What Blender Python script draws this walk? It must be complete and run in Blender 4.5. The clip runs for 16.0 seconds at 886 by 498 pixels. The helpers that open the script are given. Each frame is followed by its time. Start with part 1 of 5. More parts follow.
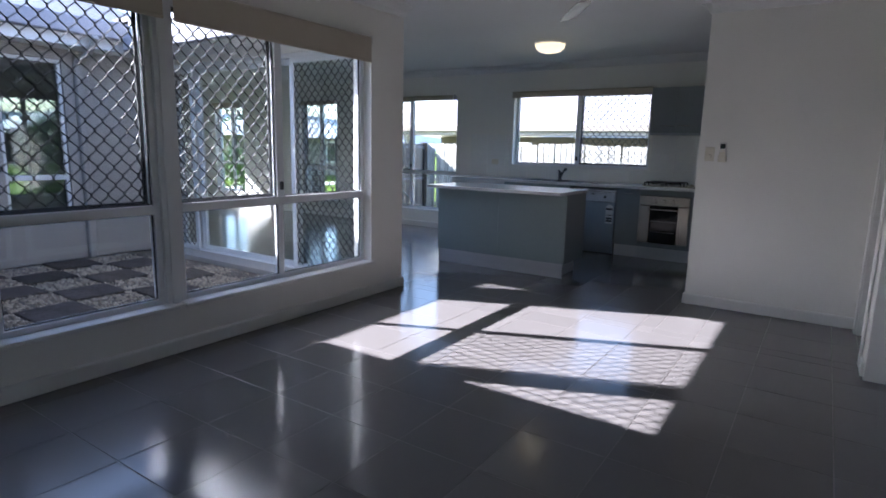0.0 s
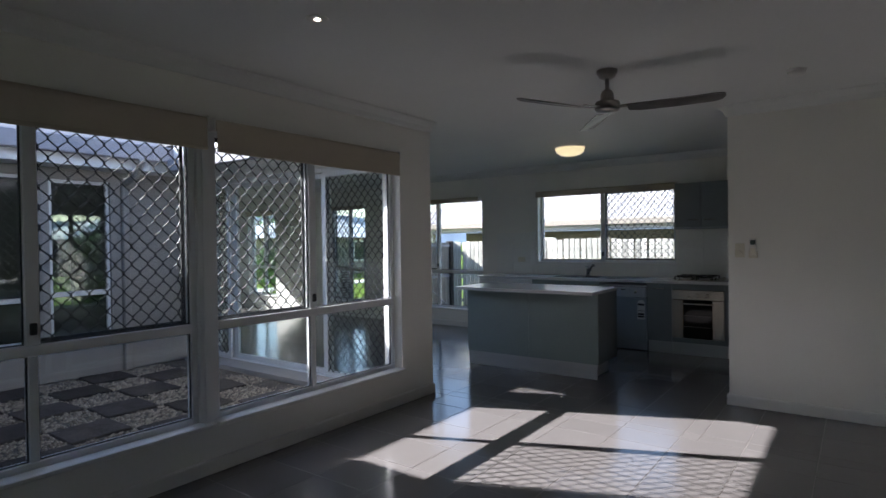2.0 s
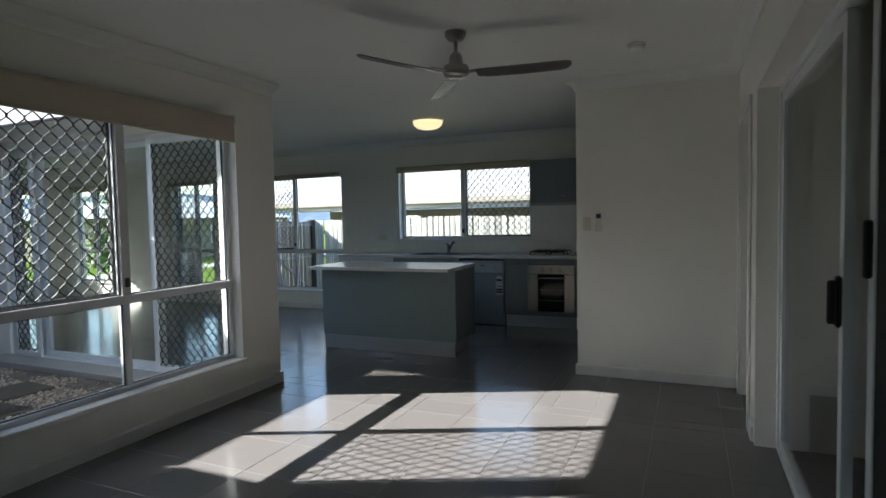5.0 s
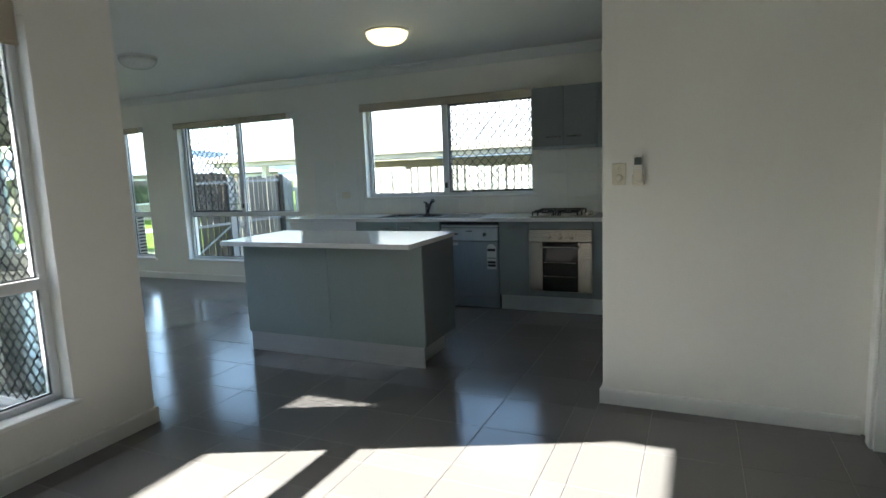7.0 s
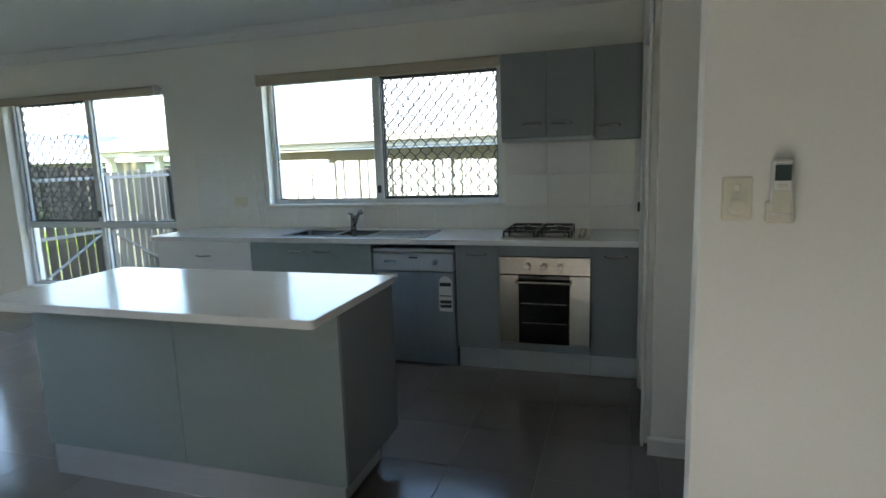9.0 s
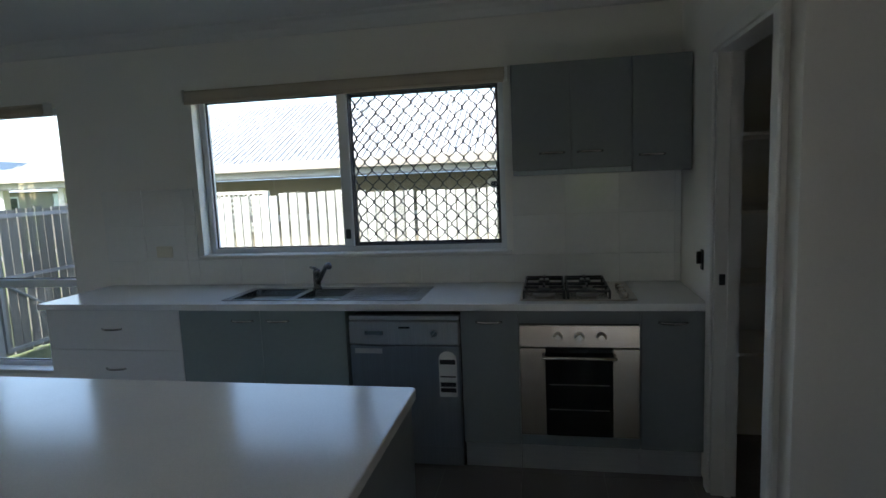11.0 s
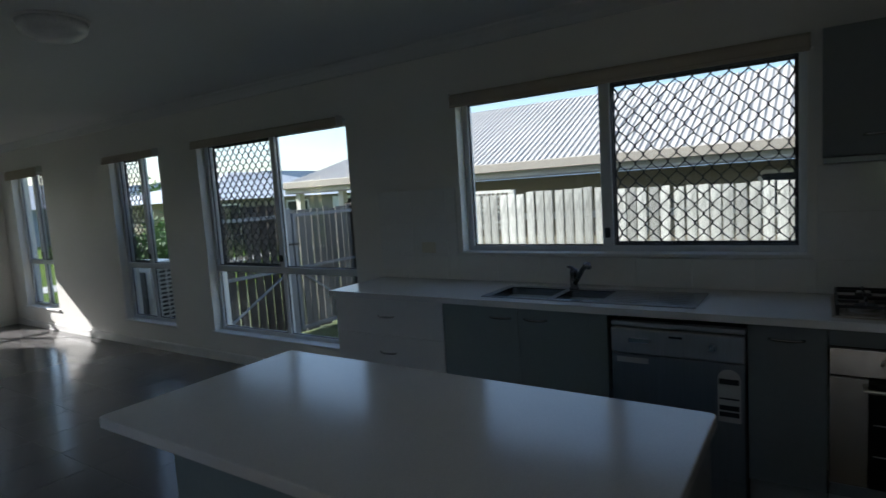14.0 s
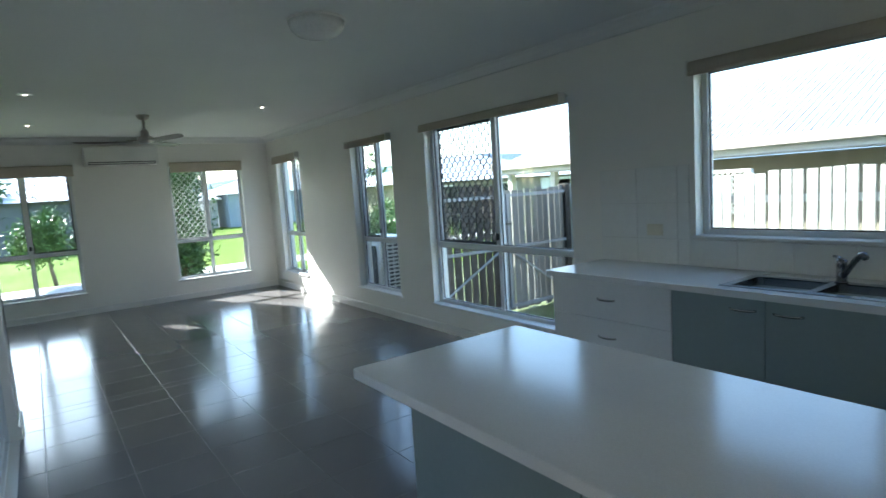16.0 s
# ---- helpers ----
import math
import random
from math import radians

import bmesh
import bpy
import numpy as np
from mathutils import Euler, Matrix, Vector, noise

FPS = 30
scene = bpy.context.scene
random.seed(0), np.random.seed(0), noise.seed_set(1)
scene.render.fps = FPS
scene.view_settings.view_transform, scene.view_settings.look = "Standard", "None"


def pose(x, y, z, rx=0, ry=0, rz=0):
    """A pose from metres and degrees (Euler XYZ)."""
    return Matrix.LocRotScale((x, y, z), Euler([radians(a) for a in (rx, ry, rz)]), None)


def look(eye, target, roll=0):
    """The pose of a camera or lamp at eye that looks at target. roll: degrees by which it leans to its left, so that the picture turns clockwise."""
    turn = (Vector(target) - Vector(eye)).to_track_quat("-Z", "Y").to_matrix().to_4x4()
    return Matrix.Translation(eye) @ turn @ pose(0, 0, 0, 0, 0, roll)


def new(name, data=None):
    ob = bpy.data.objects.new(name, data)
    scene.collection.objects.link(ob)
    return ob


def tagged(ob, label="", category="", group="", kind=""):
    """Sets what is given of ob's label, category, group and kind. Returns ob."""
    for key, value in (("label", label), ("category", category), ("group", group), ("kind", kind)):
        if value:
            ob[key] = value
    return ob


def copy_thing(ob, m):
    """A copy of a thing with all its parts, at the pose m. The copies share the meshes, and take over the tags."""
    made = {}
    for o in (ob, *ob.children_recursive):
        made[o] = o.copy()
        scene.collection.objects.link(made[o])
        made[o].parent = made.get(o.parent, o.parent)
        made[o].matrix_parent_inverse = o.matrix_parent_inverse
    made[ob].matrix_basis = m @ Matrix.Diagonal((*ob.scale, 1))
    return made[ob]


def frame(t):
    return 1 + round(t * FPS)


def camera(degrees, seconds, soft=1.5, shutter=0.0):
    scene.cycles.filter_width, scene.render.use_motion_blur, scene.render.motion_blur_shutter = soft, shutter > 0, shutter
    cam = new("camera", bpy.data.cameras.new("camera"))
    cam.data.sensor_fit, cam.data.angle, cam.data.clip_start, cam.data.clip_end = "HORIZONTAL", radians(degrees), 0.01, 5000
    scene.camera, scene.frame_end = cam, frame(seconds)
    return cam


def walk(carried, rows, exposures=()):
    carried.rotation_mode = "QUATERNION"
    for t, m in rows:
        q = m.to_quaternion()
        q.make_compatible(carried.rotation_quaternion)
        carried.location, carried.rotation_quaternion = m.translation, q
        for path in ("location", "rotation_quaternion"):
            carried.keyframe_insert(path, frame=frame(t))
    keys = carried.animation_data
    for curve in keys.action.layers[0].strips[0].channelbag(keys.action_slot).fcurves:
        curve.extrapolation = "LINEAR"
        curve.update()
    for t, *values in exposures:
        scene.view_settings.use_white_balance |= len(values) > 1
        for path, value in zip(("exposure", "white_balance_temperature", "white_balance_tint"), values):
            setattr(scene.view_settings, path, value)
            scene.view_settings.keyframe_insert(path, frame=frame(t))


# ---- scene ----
cam = camera(75.8, 16.0, soft=1.5, shutter=0.35)
PATH = [
    (0, (0.197, 0.727, 1.3), (-0.893, 2.368, 0.953), 1.3),
    (0.5, (0.209, 0.715, 1.304), (-0.978, 2.309, 1.085), 0.2),
    (1, (0.178, 0.72, 1.37), (-1.069, 2.28, 1.254), -0.7),
    (1.5, (0.147, 0.716, 1.414), (-1.099, 2.28, 1.379), -1.1),
    (2, (0.173, 0.706, 1.411), (-1.01, 2.318, 1.386), -0.8),
    (2.5, (0.191, 0.717, 1.406), (-0.897, 2.395, 1.38), -0.6),
    (3, (0.213, 0.729, 1.403), (-0.761, 2.476, 1.371), -0.9),
    (3.5, (0.245, 0.742, 1.41), (-0.628, 2.541, 1.361), -1.1),
    (4, (0.253, 0.743, 1.386), (-0.518, 2.588, 1.329), -1.2),
    (6.5, (-0.14, 2.294, 1.359), (-0.982, 4.094, 1.128), -1.4),
    (7, (-0.253, 2.785, 1.358), (-1.065, 4.593, 1.088), -2.3),
    (7.5, (-0.409, 3.209, 1.373), (-1.237, 5.006, 1.083), -1.1),
    (8, (-0.599, 3.626, 1.389), (-1.379, 5.443, 1.092), -1.4),
    (8.5, (-0.746, 4.005, 1.423), (-1.523, 5.818, 1.095), -1.8),
    (9, (-0.935, 4.336, 1.437), (-1.526, 6.221, 1.121), -1.9),
    (11.5, (-1.588, 5.201, 1.535), (-1.954, 7.153, 1.301), -2.4),
    (12, (-1.615, 5.213, 1.533), (-2.117, 7.136, 1.308), -2.9),
    (12.5, (-1.654, 5.198, 1.537), (-2.304, 7.077, 1.313), -3.1),
    (13, (-1.673, 5.208, 1.536), (-2.48, 7.025, 1.313), -3.3),
    (13.5, (-1.687, 5.213, 1.53), (-2.639, 6.96, 1.322), -3.6),
    (14, (-1.708, 5.211, 1.518), (-2.82, 6.861, 1.315), -3.7),
    (14.5, (-1.738, 5.192, 1.509), (-2.99, 6.739, 1.306), -3.8),
    (15, (-1.771, 5.181, 1.51), (-3.161, 6.605, 1.307), -3.9),
    (15.5, (-1.782, 5.169, 1.509), (-3.292, 6.464, 1.299), -4.0),
    (16, (-1.81, 5.175, 1.498), (-3.429, 6.33, 1.281), -3.8),
]
EXPOSURES = [
    (0, 2.75, 5630, 22), (0.5, 2.7, 5680, 22), (1, 2.34, 5820, 22), (1.5, 2.06, 5950, 20), (4.2, 2.14, 6050, 14),
    (6.3, 2.72, 6230, 6), (7, 3.21, 6230, 6), (8, 3.43, 6300, 8), (9.2, 3.38, 6340, 8), (11.3, 2.12, 6130, 13), (12.5, 1.13, 6110, 13),
    (13.5, 0.93, 6000, 13), (14.5, 1.65, 5930, 10), (15.5, 2.6, 5800, 6), (16, 2.81, 5750, 5),
]
walk(cam, [(t, look(eye, target, roll)) for t, eye, target, roll in PATH], EXPOSURES)

# ---- world and sun ----
SUN_WAY = Vector((1.49, 0.628, -1.0)).normalized()
world = bpy.data.worlds.new("sky")
scene.world = world
world.use_nodes = True
sky = world.node_tree.nodes.new("ShaderNodeTexSky")
sky.sky_type, sky.sun_disc = "NISHITA", False
sky.sun_elevation, sky.sun_rotation = math.asin(-SUN_WAY.z), math.atan2(-SUN_WAY.x, -SUN_WAY.y)
world.node_tree.links.new(sky.outputs[0], world.node_tree.nodes["Background"].inputs[0])
world.node_tree.nodes["Background"].inputs[1].default_value = 0.12
sun = new("sun", bpy.data.lights.new("sun", "SUN"))
sun.data.energy, sun.data.angle, sun.data.color = 5.0, radians(0.5), (1.0, 0.95, 0.87)
sun.matrix_world = look((-30, -12, 22), Vector((-30, -12, 22)) + SUN_WAY)


# ---- materials ----
def mat(name, col, rough=0.5, metal=0.0, grain=(60, 0.08), stain=(3, 0.08), bump=(0, 0, 0), vary=0.0, coat=0.0, stretch=(1, 1, 1), spec=0.5, island=False):
    """A surface with colour variation at two scales, a fine relief and a little variation of gloss."""
    m = bpy.data.materials.new(name)
    m.use_nodes = True
    nt = m.node_tree
    N, L = nt.nodes, nt.links
    b = N["Principled BSDF"]
    co = N.new("ShaderNodeTexCoord")
    mp = N.new("ShaderNodeMapping")
    mp.inputs["Scale"].default_value = stretch
    L.new(co.outputs["Object"], mp.inputs[0])
    value = None
    for scale, amount in (grain, stain):
        n = N.new("ShaderNodeTexNoise")
        n.inputs["Scale"].default_value, n.inputs["Detail"].default_value = scale, 5
        L.new(mp.outputs[0], n.inputs["Vector"])
        r = N.new("ShaderNodeMapRange")
        r.inputs["From Min"].default_value, r.inputs["From Max"].default_value = 0.25, 0.75
        r.inputs["To Min"].default_value, r.inputs["To Max"].default_value = 1 - amount, 1 + amount
        L.new(n.outputs["Fac"], r.inputs["Value"])
        if value is None:
            value = r.outputs[0]
        else:
            k = N.new("ShaderNodeMath")
            k.operation = "MULTIPLY"
            L.new(value, k.inputs[0]), L.new(r.outputs[0], k.inputs[1])
            value = k.outputs[0]
    if vary:
        if island:
            info = N.new("ShaderNodeNewGeometry").outputs["Random Per Island"]
        else:
            info = N.new("ShaderNodeObjectInfo").outputs["Random"]
        r = N.new("ShaderNodeMapRange")
        r.inputs["To Min"].default_value, r.inputs["To Max"].default_value = 1 - vary, 1 + vary
        L.new(info, r.inputs["Value"])
        k = N.new("ShaderNodeMath")
        k.operation = "MULTIPLY"
        L.new(value, k.inputs[0]), L.new(r.outputs[0], k.inputs[1])
        value = k.outputs[0]
    mul = N.new("ShaderNodeVectorMath")
    mul.operation = "SCALE"
    mul.inputs[0].default_value = col
    L.new(value, mul.inputs["Scale"])
    L.new(mul.outputs[0], b.inputs["Base Color"])
    rr = N.new("ShaderNodeMapRange")
    rr.inputs["From Min"].default_value, rr.inputs["From Max"].default_value = 0.8, 1.2
    rr.inputs["To Min"].default_value, rr.inputs["To Max"].default_value = rough * 1.15, rough * 0.85
    L.new(value, rr.inputs["Value"])
    L.new(rr.outputs[0], b.inputs["Roughness"])
    b.inputs["Metallic"].default_value = metal
    b.inputs["Coat Weight"].default_value = coat
    b.inputs["Specular IOR Level"].default_value = spec
    if bump[0]:
        n = N.new("ShaderNodeTexNoise")
        n.inputs["Scale"].default_value, n.inputs["Detail"].default_value = bump[0], 4
        L.new(mp.outputs[0], n.inputs["Vector"])
        bp = N.new("ShaderNodeBump")
        bp.inputs["Strength"].default_value, bp.inputs["Distance"].default_value = bump[1], bump[2]
        L.new(n.outputs["Fac"], bp.inputs["Height"])
        L.new(bp.outputs[0], b.inputs["Normal"])
    return m


def glow(name, col, strength):
    m = mat(name, col, 0.4)
    b = m.node_tree.nodes["Principled BSDF"]
    b.inputs["Emission Color"].default_value, b.inputs["Emission Strength"].default_value = (*col, 1), strength
    return m


def glass(name, tint=(0.96, 0.98, 0.97)):
    m = bpy.data.materials.new(name)
    m.use_nodes = True
    nt = m.node_tree
    N, L = nt.nodes, nt.links
    N.remove(N["Principled BSDF"])
    clear, shine, mix, edge = N.new("ShaderNodeBsdfTransparent"), N.new("ShaderNodeBsdfGlossy"), N.new("ShaderNodeMixShader"), N.new("ShaderNodeLayerWeight")
    clear.inputs[0].default_value = (*tint, 1)
    shine.inputs["Roughness"].default_value = 0.01
    edge.inputs["Blend"].default_value = 0.5
    steep, lift = N.new("ShaderNodeMath"), N.new("ShaderNodeMath")
    steep.operation, lift.operation = "POWER", "MULTIPLY_ADD"
    steep.inputs[1].default_value, lift.inputs[1].default_value, lift.inputs[2].default_value = 5.0, 0.9, 0.035
    L.new(edge.outputs["Facing"], steep.inputs[0]), L.new(steep.outputs[0], lift.inputs[0])
    L.new(lift.outputs[0], mix.inputs[0]), L.new(clear.outputs[0], mix.inputs[1]), L.new(shine.outputs[0], mix.inputs[2])
    L.new(mix.outputs[0], N["Material Output"].inputs[0])
    return m


WALL = mat("wall_paint", (0.82, 0.805, 0.755), 0.55, grain=(90, 0.015), stain=(1.3, 0.03), bump=(160, 0.12, 0.002))
CEILING = mat("ceiling_paint", (0.74, 0.745, 0.725), 0.7, grain=(70, 0.015), stain=(0.8, 0.03), bump=(120, 0.08, 0.002))
TRIM = mat("trim_paint", (0.76, 0.75, 0.72), 0.35, grain=(60, 0.02), stain=(4, 0.04))
ALU = mat("powder_coated_aluminium", (0.72, 0.74, 0.75), 0.3, grain=(150, 0.02), stain=(5, 0.04))
ALU_DARK = mat("shaded_channel_rubber", (0.04, 0.045, 0.05), 0.5)
GRILLE = mat("grille_dark_aluminium", (0.035, 0.037, 0.04), 0.6, grain=(80, 0.1), spec=0.3)
GRILLE_LIGHT = mat("grille_white_aluminium", (0.45, 0.45, 0.44), 0.4, grain=(80, 0.06))
GLASS = glass("window_glass")
# Grey tint added to dim the bright room behind the courtyard windows.
DIM_GLASS = glass("view_dimming_glass", (0.48, 0.52, 0.50))
TILE = mat("floor_tile", (0.158, 0.150, 0.145), 0.155, grain=(160, 0.03), stain=(2.2, 0.05), vary=0.05, spec=0.6)
TILE_REST = mat("floor_tile_rest", (0.158, 0.150, 0.145), 0.155, grain=(160, 0.03), stain=(2.2, 0.05), vary=0.05, spec=0.6, island=True)
WHITE_GROUT = mat("white_grout", (0.71, 0.71, 0.68), 0.6)
GATE_GREY = mat("grey_paling", (0.165, 0.155, 0.14), 0.85, grain=(14, 0.25), stain=(2.2, 0.2), bump=(30, 0.5, 0.004), vary=0.25, stretch=(6, 6, 0.7))
DIRT = mat("worn_side_grass", (0.075, 0.095, 0.03), 0.95, grain=(30, 0.3), stain=(1.5, 0.2), bump=(40, 0.6, 0.01))
DW_LIGHT = mat("pale_steel", (0.52, 0.54, 0.56), 0.36, 0.6, grain=(6, 0.05), stretch=(80, 1, 1))
GROUT = mat("grout", (0.175, 0.16, 0.15), 0.8, grain=(90, 0.15), stain=(5, 0.15))
BLIND = mat("blind_fabric", (0.50, 0.44, 0.35), 0.85, grain=(300, 0.08), stain=(4, 0.05), bump=(500, 0.3, 0.001))
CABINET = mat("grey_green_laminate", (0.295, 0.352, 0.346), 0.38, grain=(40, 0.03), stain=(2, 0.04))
# Grey cabinet fronts; also carries the shade of the island's end panels.
CABINET_DARK = mat("grey_and_shade_laminate", (0.212, 0.238, 0.248), 0.38, grain=(40, 0.03), stain=(2, 0.04))
CABINET_WHITE = mat("white_laminate", (0.82, 0.82, 0.80), 0.35, grain=(40, 0.02), stain=(2, 0.03))
BENCH = mat("white_benchtop", (0.80, 0.805, 0.80), 0.16, grain=(250, 0.05), stain=(4, 0.03), spec=0.8)
KICK = mat("brushed_kickboard", (0.58, 0.59, 0.60), 0.36, 0.5, grain=(8, 0.06), stain=(2, 0.05), stretch=(1, 1, 60))
# Stainless steel; the warm light it mirrors is put into its colour.
STEEL = mat("warm_reflection_steel", (0.62, 0.565, 0.49), 0.24, 1.0, grain=(6, 0.08), stain=(3, 0.06), stretch=(1, 1, 80))
# Sink steel darkened to hold the reflection of the dim wall.
SINK_STEEL = mat("dark_reflection_sink_steel", (0.30, 0.30, 0.305), 0.24, 1.0, grain=(6, 0.03), stain=(3, 0.05))
STEEL_DW = mat("fingerprint_steel", (0.36, 0.39, 0.43), 0.36, 0.85, grain=(6, 0.05), stain=(3, 0.08), stretch=(80, 1, 1))
CHROME = mat("chrome", (0.72, 0.72, 0.72), 0.12, 1.0, grain=(40, 0.03))
NICKEL = mat("brushed_nickel", (0.40, 0.37, 0.34), 0.3, 1.0, grain=(60, 0.05))
HANDLE = mat("satin_nickel", (0.56, 0.55, 0.53), 0.26, 1.0, grain=(60, 0.05))
BLACK = mat("black_enamel", (0.012, 0.012, 0.013), 0.35, grain=(60, 0.2))
# Darker copy of chrome; the tap's backlit silhouette is in the colour.
TAP_CHROME = mat("backlit_tap_chrome", (0.22, 0.22, 0.23), 0.16, 1.0, grain=(40, 0.03))
OVEN_GLASS = mat("oven_glass", (0.006, 0.006, 0.007), 0.06, grain=(20, 0.1))
PLASTIC = mat("white_plastic", (0.74, 0.73, 0.70), 0.35, grain=(60, 0.02))
IVORY = mat("ivory_plastic", (0.70, 0.66, 0.54), 0.4, grain=(60, 0.03))
SCREEN_LCD = mat("display_glass", (0.05, 0.07, 0.07), 0.15)
PAPER = mat("paper_label", (0.72, 0.72, 0.70), 0.7, grain=(80, 0.03))
INK = mat("printed_ink", (0.03, 0.03, 0.035), 0.6)
SPLASH = mat("glazed_wall_tile", (0.83, 0.83, 0.80), 0.12, grain=(30, 0.02), stain=(3, 0.03), bump=(9, 0.05, 0.002), vary=0.02)
BLADE = mat("fan_blade_metal", (0.20, 0.19, 0.18), 0.35, 0.8, grain=(15, 0.1))
OPAL = glow("lit_opal_glass", (1.0, 0.84, 0.45), 0.22)
OPAL_OFF = mat("opal_glass", (0.72, 0.72, 0.70), 0.25)
LAMP = glow("downlight_lens", (1.0, 0.86, 0.65), 3.0)
FENCE = mat("weathered_paling", (0.56, 0.55, 0.49), 0.85, grain=(14, 0.3), stain=(2.6, 0.32), bump=(30, 0.5, 0.004), vary=0.34, stretch=(6, 6, 0.7))
GATE_METAL = mat("galvanised_gate_frame", (0.26, 0.27, 0.29), 0.55, 0.3, grain=(30, 0.1))
# Dark brown timber, deepened with the shade on the gate's inner side.
PALING_DARK = mat("shaded_brown_paling", (0.078, 0.062, 0.05), 0.85, grain=(14, 0.25), stain=(2.2, 0.2), bump=(30, 0.5, 0.004), vary=0.25, stretch=(6, 6, 0.7))
ROOF = mat("corrugated_steel_roof", (0.47, 0.445, 0.41), 0.55, 0.0, grain=(12, 0.08), stain=(0.8, 0.12))
# White gutters; their purple-grey shade is put into the colour.
HOUSE_GUTTER = mat("shaded_white_gutter", (0.33, 0.32, 0.345), 0.5, grain=(20, 0.04), stain=(1.5, 0.08))
HOUSE_ROOF = mat("blue_grey_sheet_roof", (0.15, 0.155, 0.175), 0.6, 0.0, grain=(12, 0.08), stain=(0.8, 0.1))
GUTTER = mat("cream_gutter", (0.37, 0.33, 0.27), 0.45, grain=(20, 0.04), stain=(1.5, 0.08))
RENDER_WALL = mat("render_wall", (0.34, 0.325, 0.30), 0.8, grain=(60, 0.04), stain=(1.0, 0.07), bump=(90, 0.4, 0.003))
NB_WALL = mat("khaki_render", (0.24, 0.21, 0.15), 0.85, grain=(60, 0.06), stain=(1.0, 0.1), bump=(90, 0.4, 0.003))
NB_TRIM = mat("cream_frame", (0.66, 0.64, 0.56), 0.5)
GRASS = mat("lawn", (0.092, 0.145, 0.02), 0.9, grain=(9, 0.35), stain=(0.5, 0.2), bump=(40, 0.8, 0.03), spec=0.05)
CONCRETE = mat("concrete", (0.42, 0.41, 0.39), 0.85, grain=(30, 0.1), stain=(1.2, 0.12), bump=(60, 0.3, 0.003))
GRAVEL = mat("white_gravel", (0.36, 0.305, 0.235), 0.85, grain=(20, 0.2), stain=(3, 0.1), vary=0.35, island=True)
GRAVEL_BED = mat("gravel_bed", (0.13, 0.11, 0.09), 0.95, grain=(40, 0.4), stain=(6, 0.2), bump=(50, 1.0, 0.02))
PAVER = mat("charcoal_paver", (0.056, 0.045, 0.037), 0.85, grain=(40, 0.2), stain=(4, 0.2), bump=(60, 0.6, 0.003), vary=0.3)
BARK = mat("bark", (0.14, 0.11, 0.08), 0.9, grain=(20, 0.3), bump=(30, 0.8, 0.01), stretch=(1, 1, 0.2))
LEAF = mat("leaves", (0.08, 0.155, 0.028), 0.55, grain=(6, 0.3), vary=0.4, island=True)
LEAF_DARK = mat("dark_leaves", (0.035, 0.085, 0.02), 0.55, grain=(6, 0.3), vary=0.4, island=True)
FLYSCREEN = mat("dark_fly_screen", (0.012, 0.013, 0.011), 0.9, grain=(400, 0.3))
PANTRY = mat("pantry_shelf_white", (0.80, 0.76, 0.68), 0.5)
# The pantry's warm glow is put into this wall colour.
PANTRY_WALL = mat("warm_lit_pantry_wall", (0.70, 0.53, 0.28), 0.7, stain=(2, 0.08))
# The blue of distant air is mixed into the hills' colour.
HILL = mat("haze_blue_hills", (0.10, 0.15, 0.21), 1.0, grain=(0.05, 0.2), stain=(0.01, 0.15))
CAR_PAINT = mat("car_paint", (0.55, 0.56, 0.57), 0.2, 0.3, coat=1.0)
TYRE = mat("tyre_rubber", (0.02, 0.02, 0.02), 0.8)
DARK_GLASS = mat("dark_window_glass", (0.02, 0.025, 0.03), 0.05)
WHITE_ROOF = mat("pale_roof", (0.55, 0.56, 0.57), 0.5, 0.2, stain=(0.5, 0.1))

# ---- building blocks ----
BASE = {}


def thing(name, at, label, category, group="", kind=""):
    ob = new(name)
    ob.location = at
    BASE[ob] = Vector(at)
    return tagged(ob, label, category, group, kind)


def mesh_of(name, bm, material, smooth=False):
    me = bpy.data.meshes.new(name)
    bmesh.ops.recalc_face_normals(bm, faces=bm.faces)
    bm.to_mesh(me)
    bm.free()
    me.materials.append(material)
    if smooth:
        me.shade_smooth()
    return me


def part(name, bm, material, parent, label="", smooth=False):
    """Links a bmesh, drawn in world places, as one mesh object under a thing or a part."""
    me = mesh_of(name, bm, material, smooth)
    me.transform(Matrix.Translation(-BASE[parent]))
    ob = new(name, me)
    ob.parent = parent
    BASE[ob] = BASE[parent]
    return tagged(ob, label)


def solid(name, bm, material, label, category, group="", kind="", at=None, smooth=False):
    """Links a bmesh, drawn in world places, as a top-level thing of one mesh."""
    me = mesh_of(name, bm, material, smooth)
    ob = new(name, me)
    at = Vector(at) if at else Vector((0, 0, 0))
    me.transform(Matrix.Translation(-at))
    ob.location = at
    BASE[ob] = at
    return tagged(ob, label, category, group, kind)


def box(bm, x0, x1, y0, y1, z0, z1, bevel=0.0, m=None, seg=1):
    x0, x1, y0, y1, z0, z1 = min(x0, x1), max(x0, x1), min(y0, y1), max(y0, y1), min(z0, z1), max(z0, z1)
    g = bmesh.ops.create_cube(bm, size=1.0)
    vs = g["verts"]
    for v in vs:
        v.co = Vector((x0 + (v.co.x + 0.5) * (x1 - x0), y0 + (v.co.y + 0.5) * (y1 - y0), z0 + (v.co.z + 0.5) * (z1 - z0)))
    if m is not None:
        bmesh.ops.transform(bm, matrix=m, verts=vs)
    if bevel:
        es = list({e for v in vs for e in v.link_edges})
        bmesh.ops.bevel(bm, geom=es, offset=bevel, segments=seg, affect="EDGES", profile=0.5)
    return bm


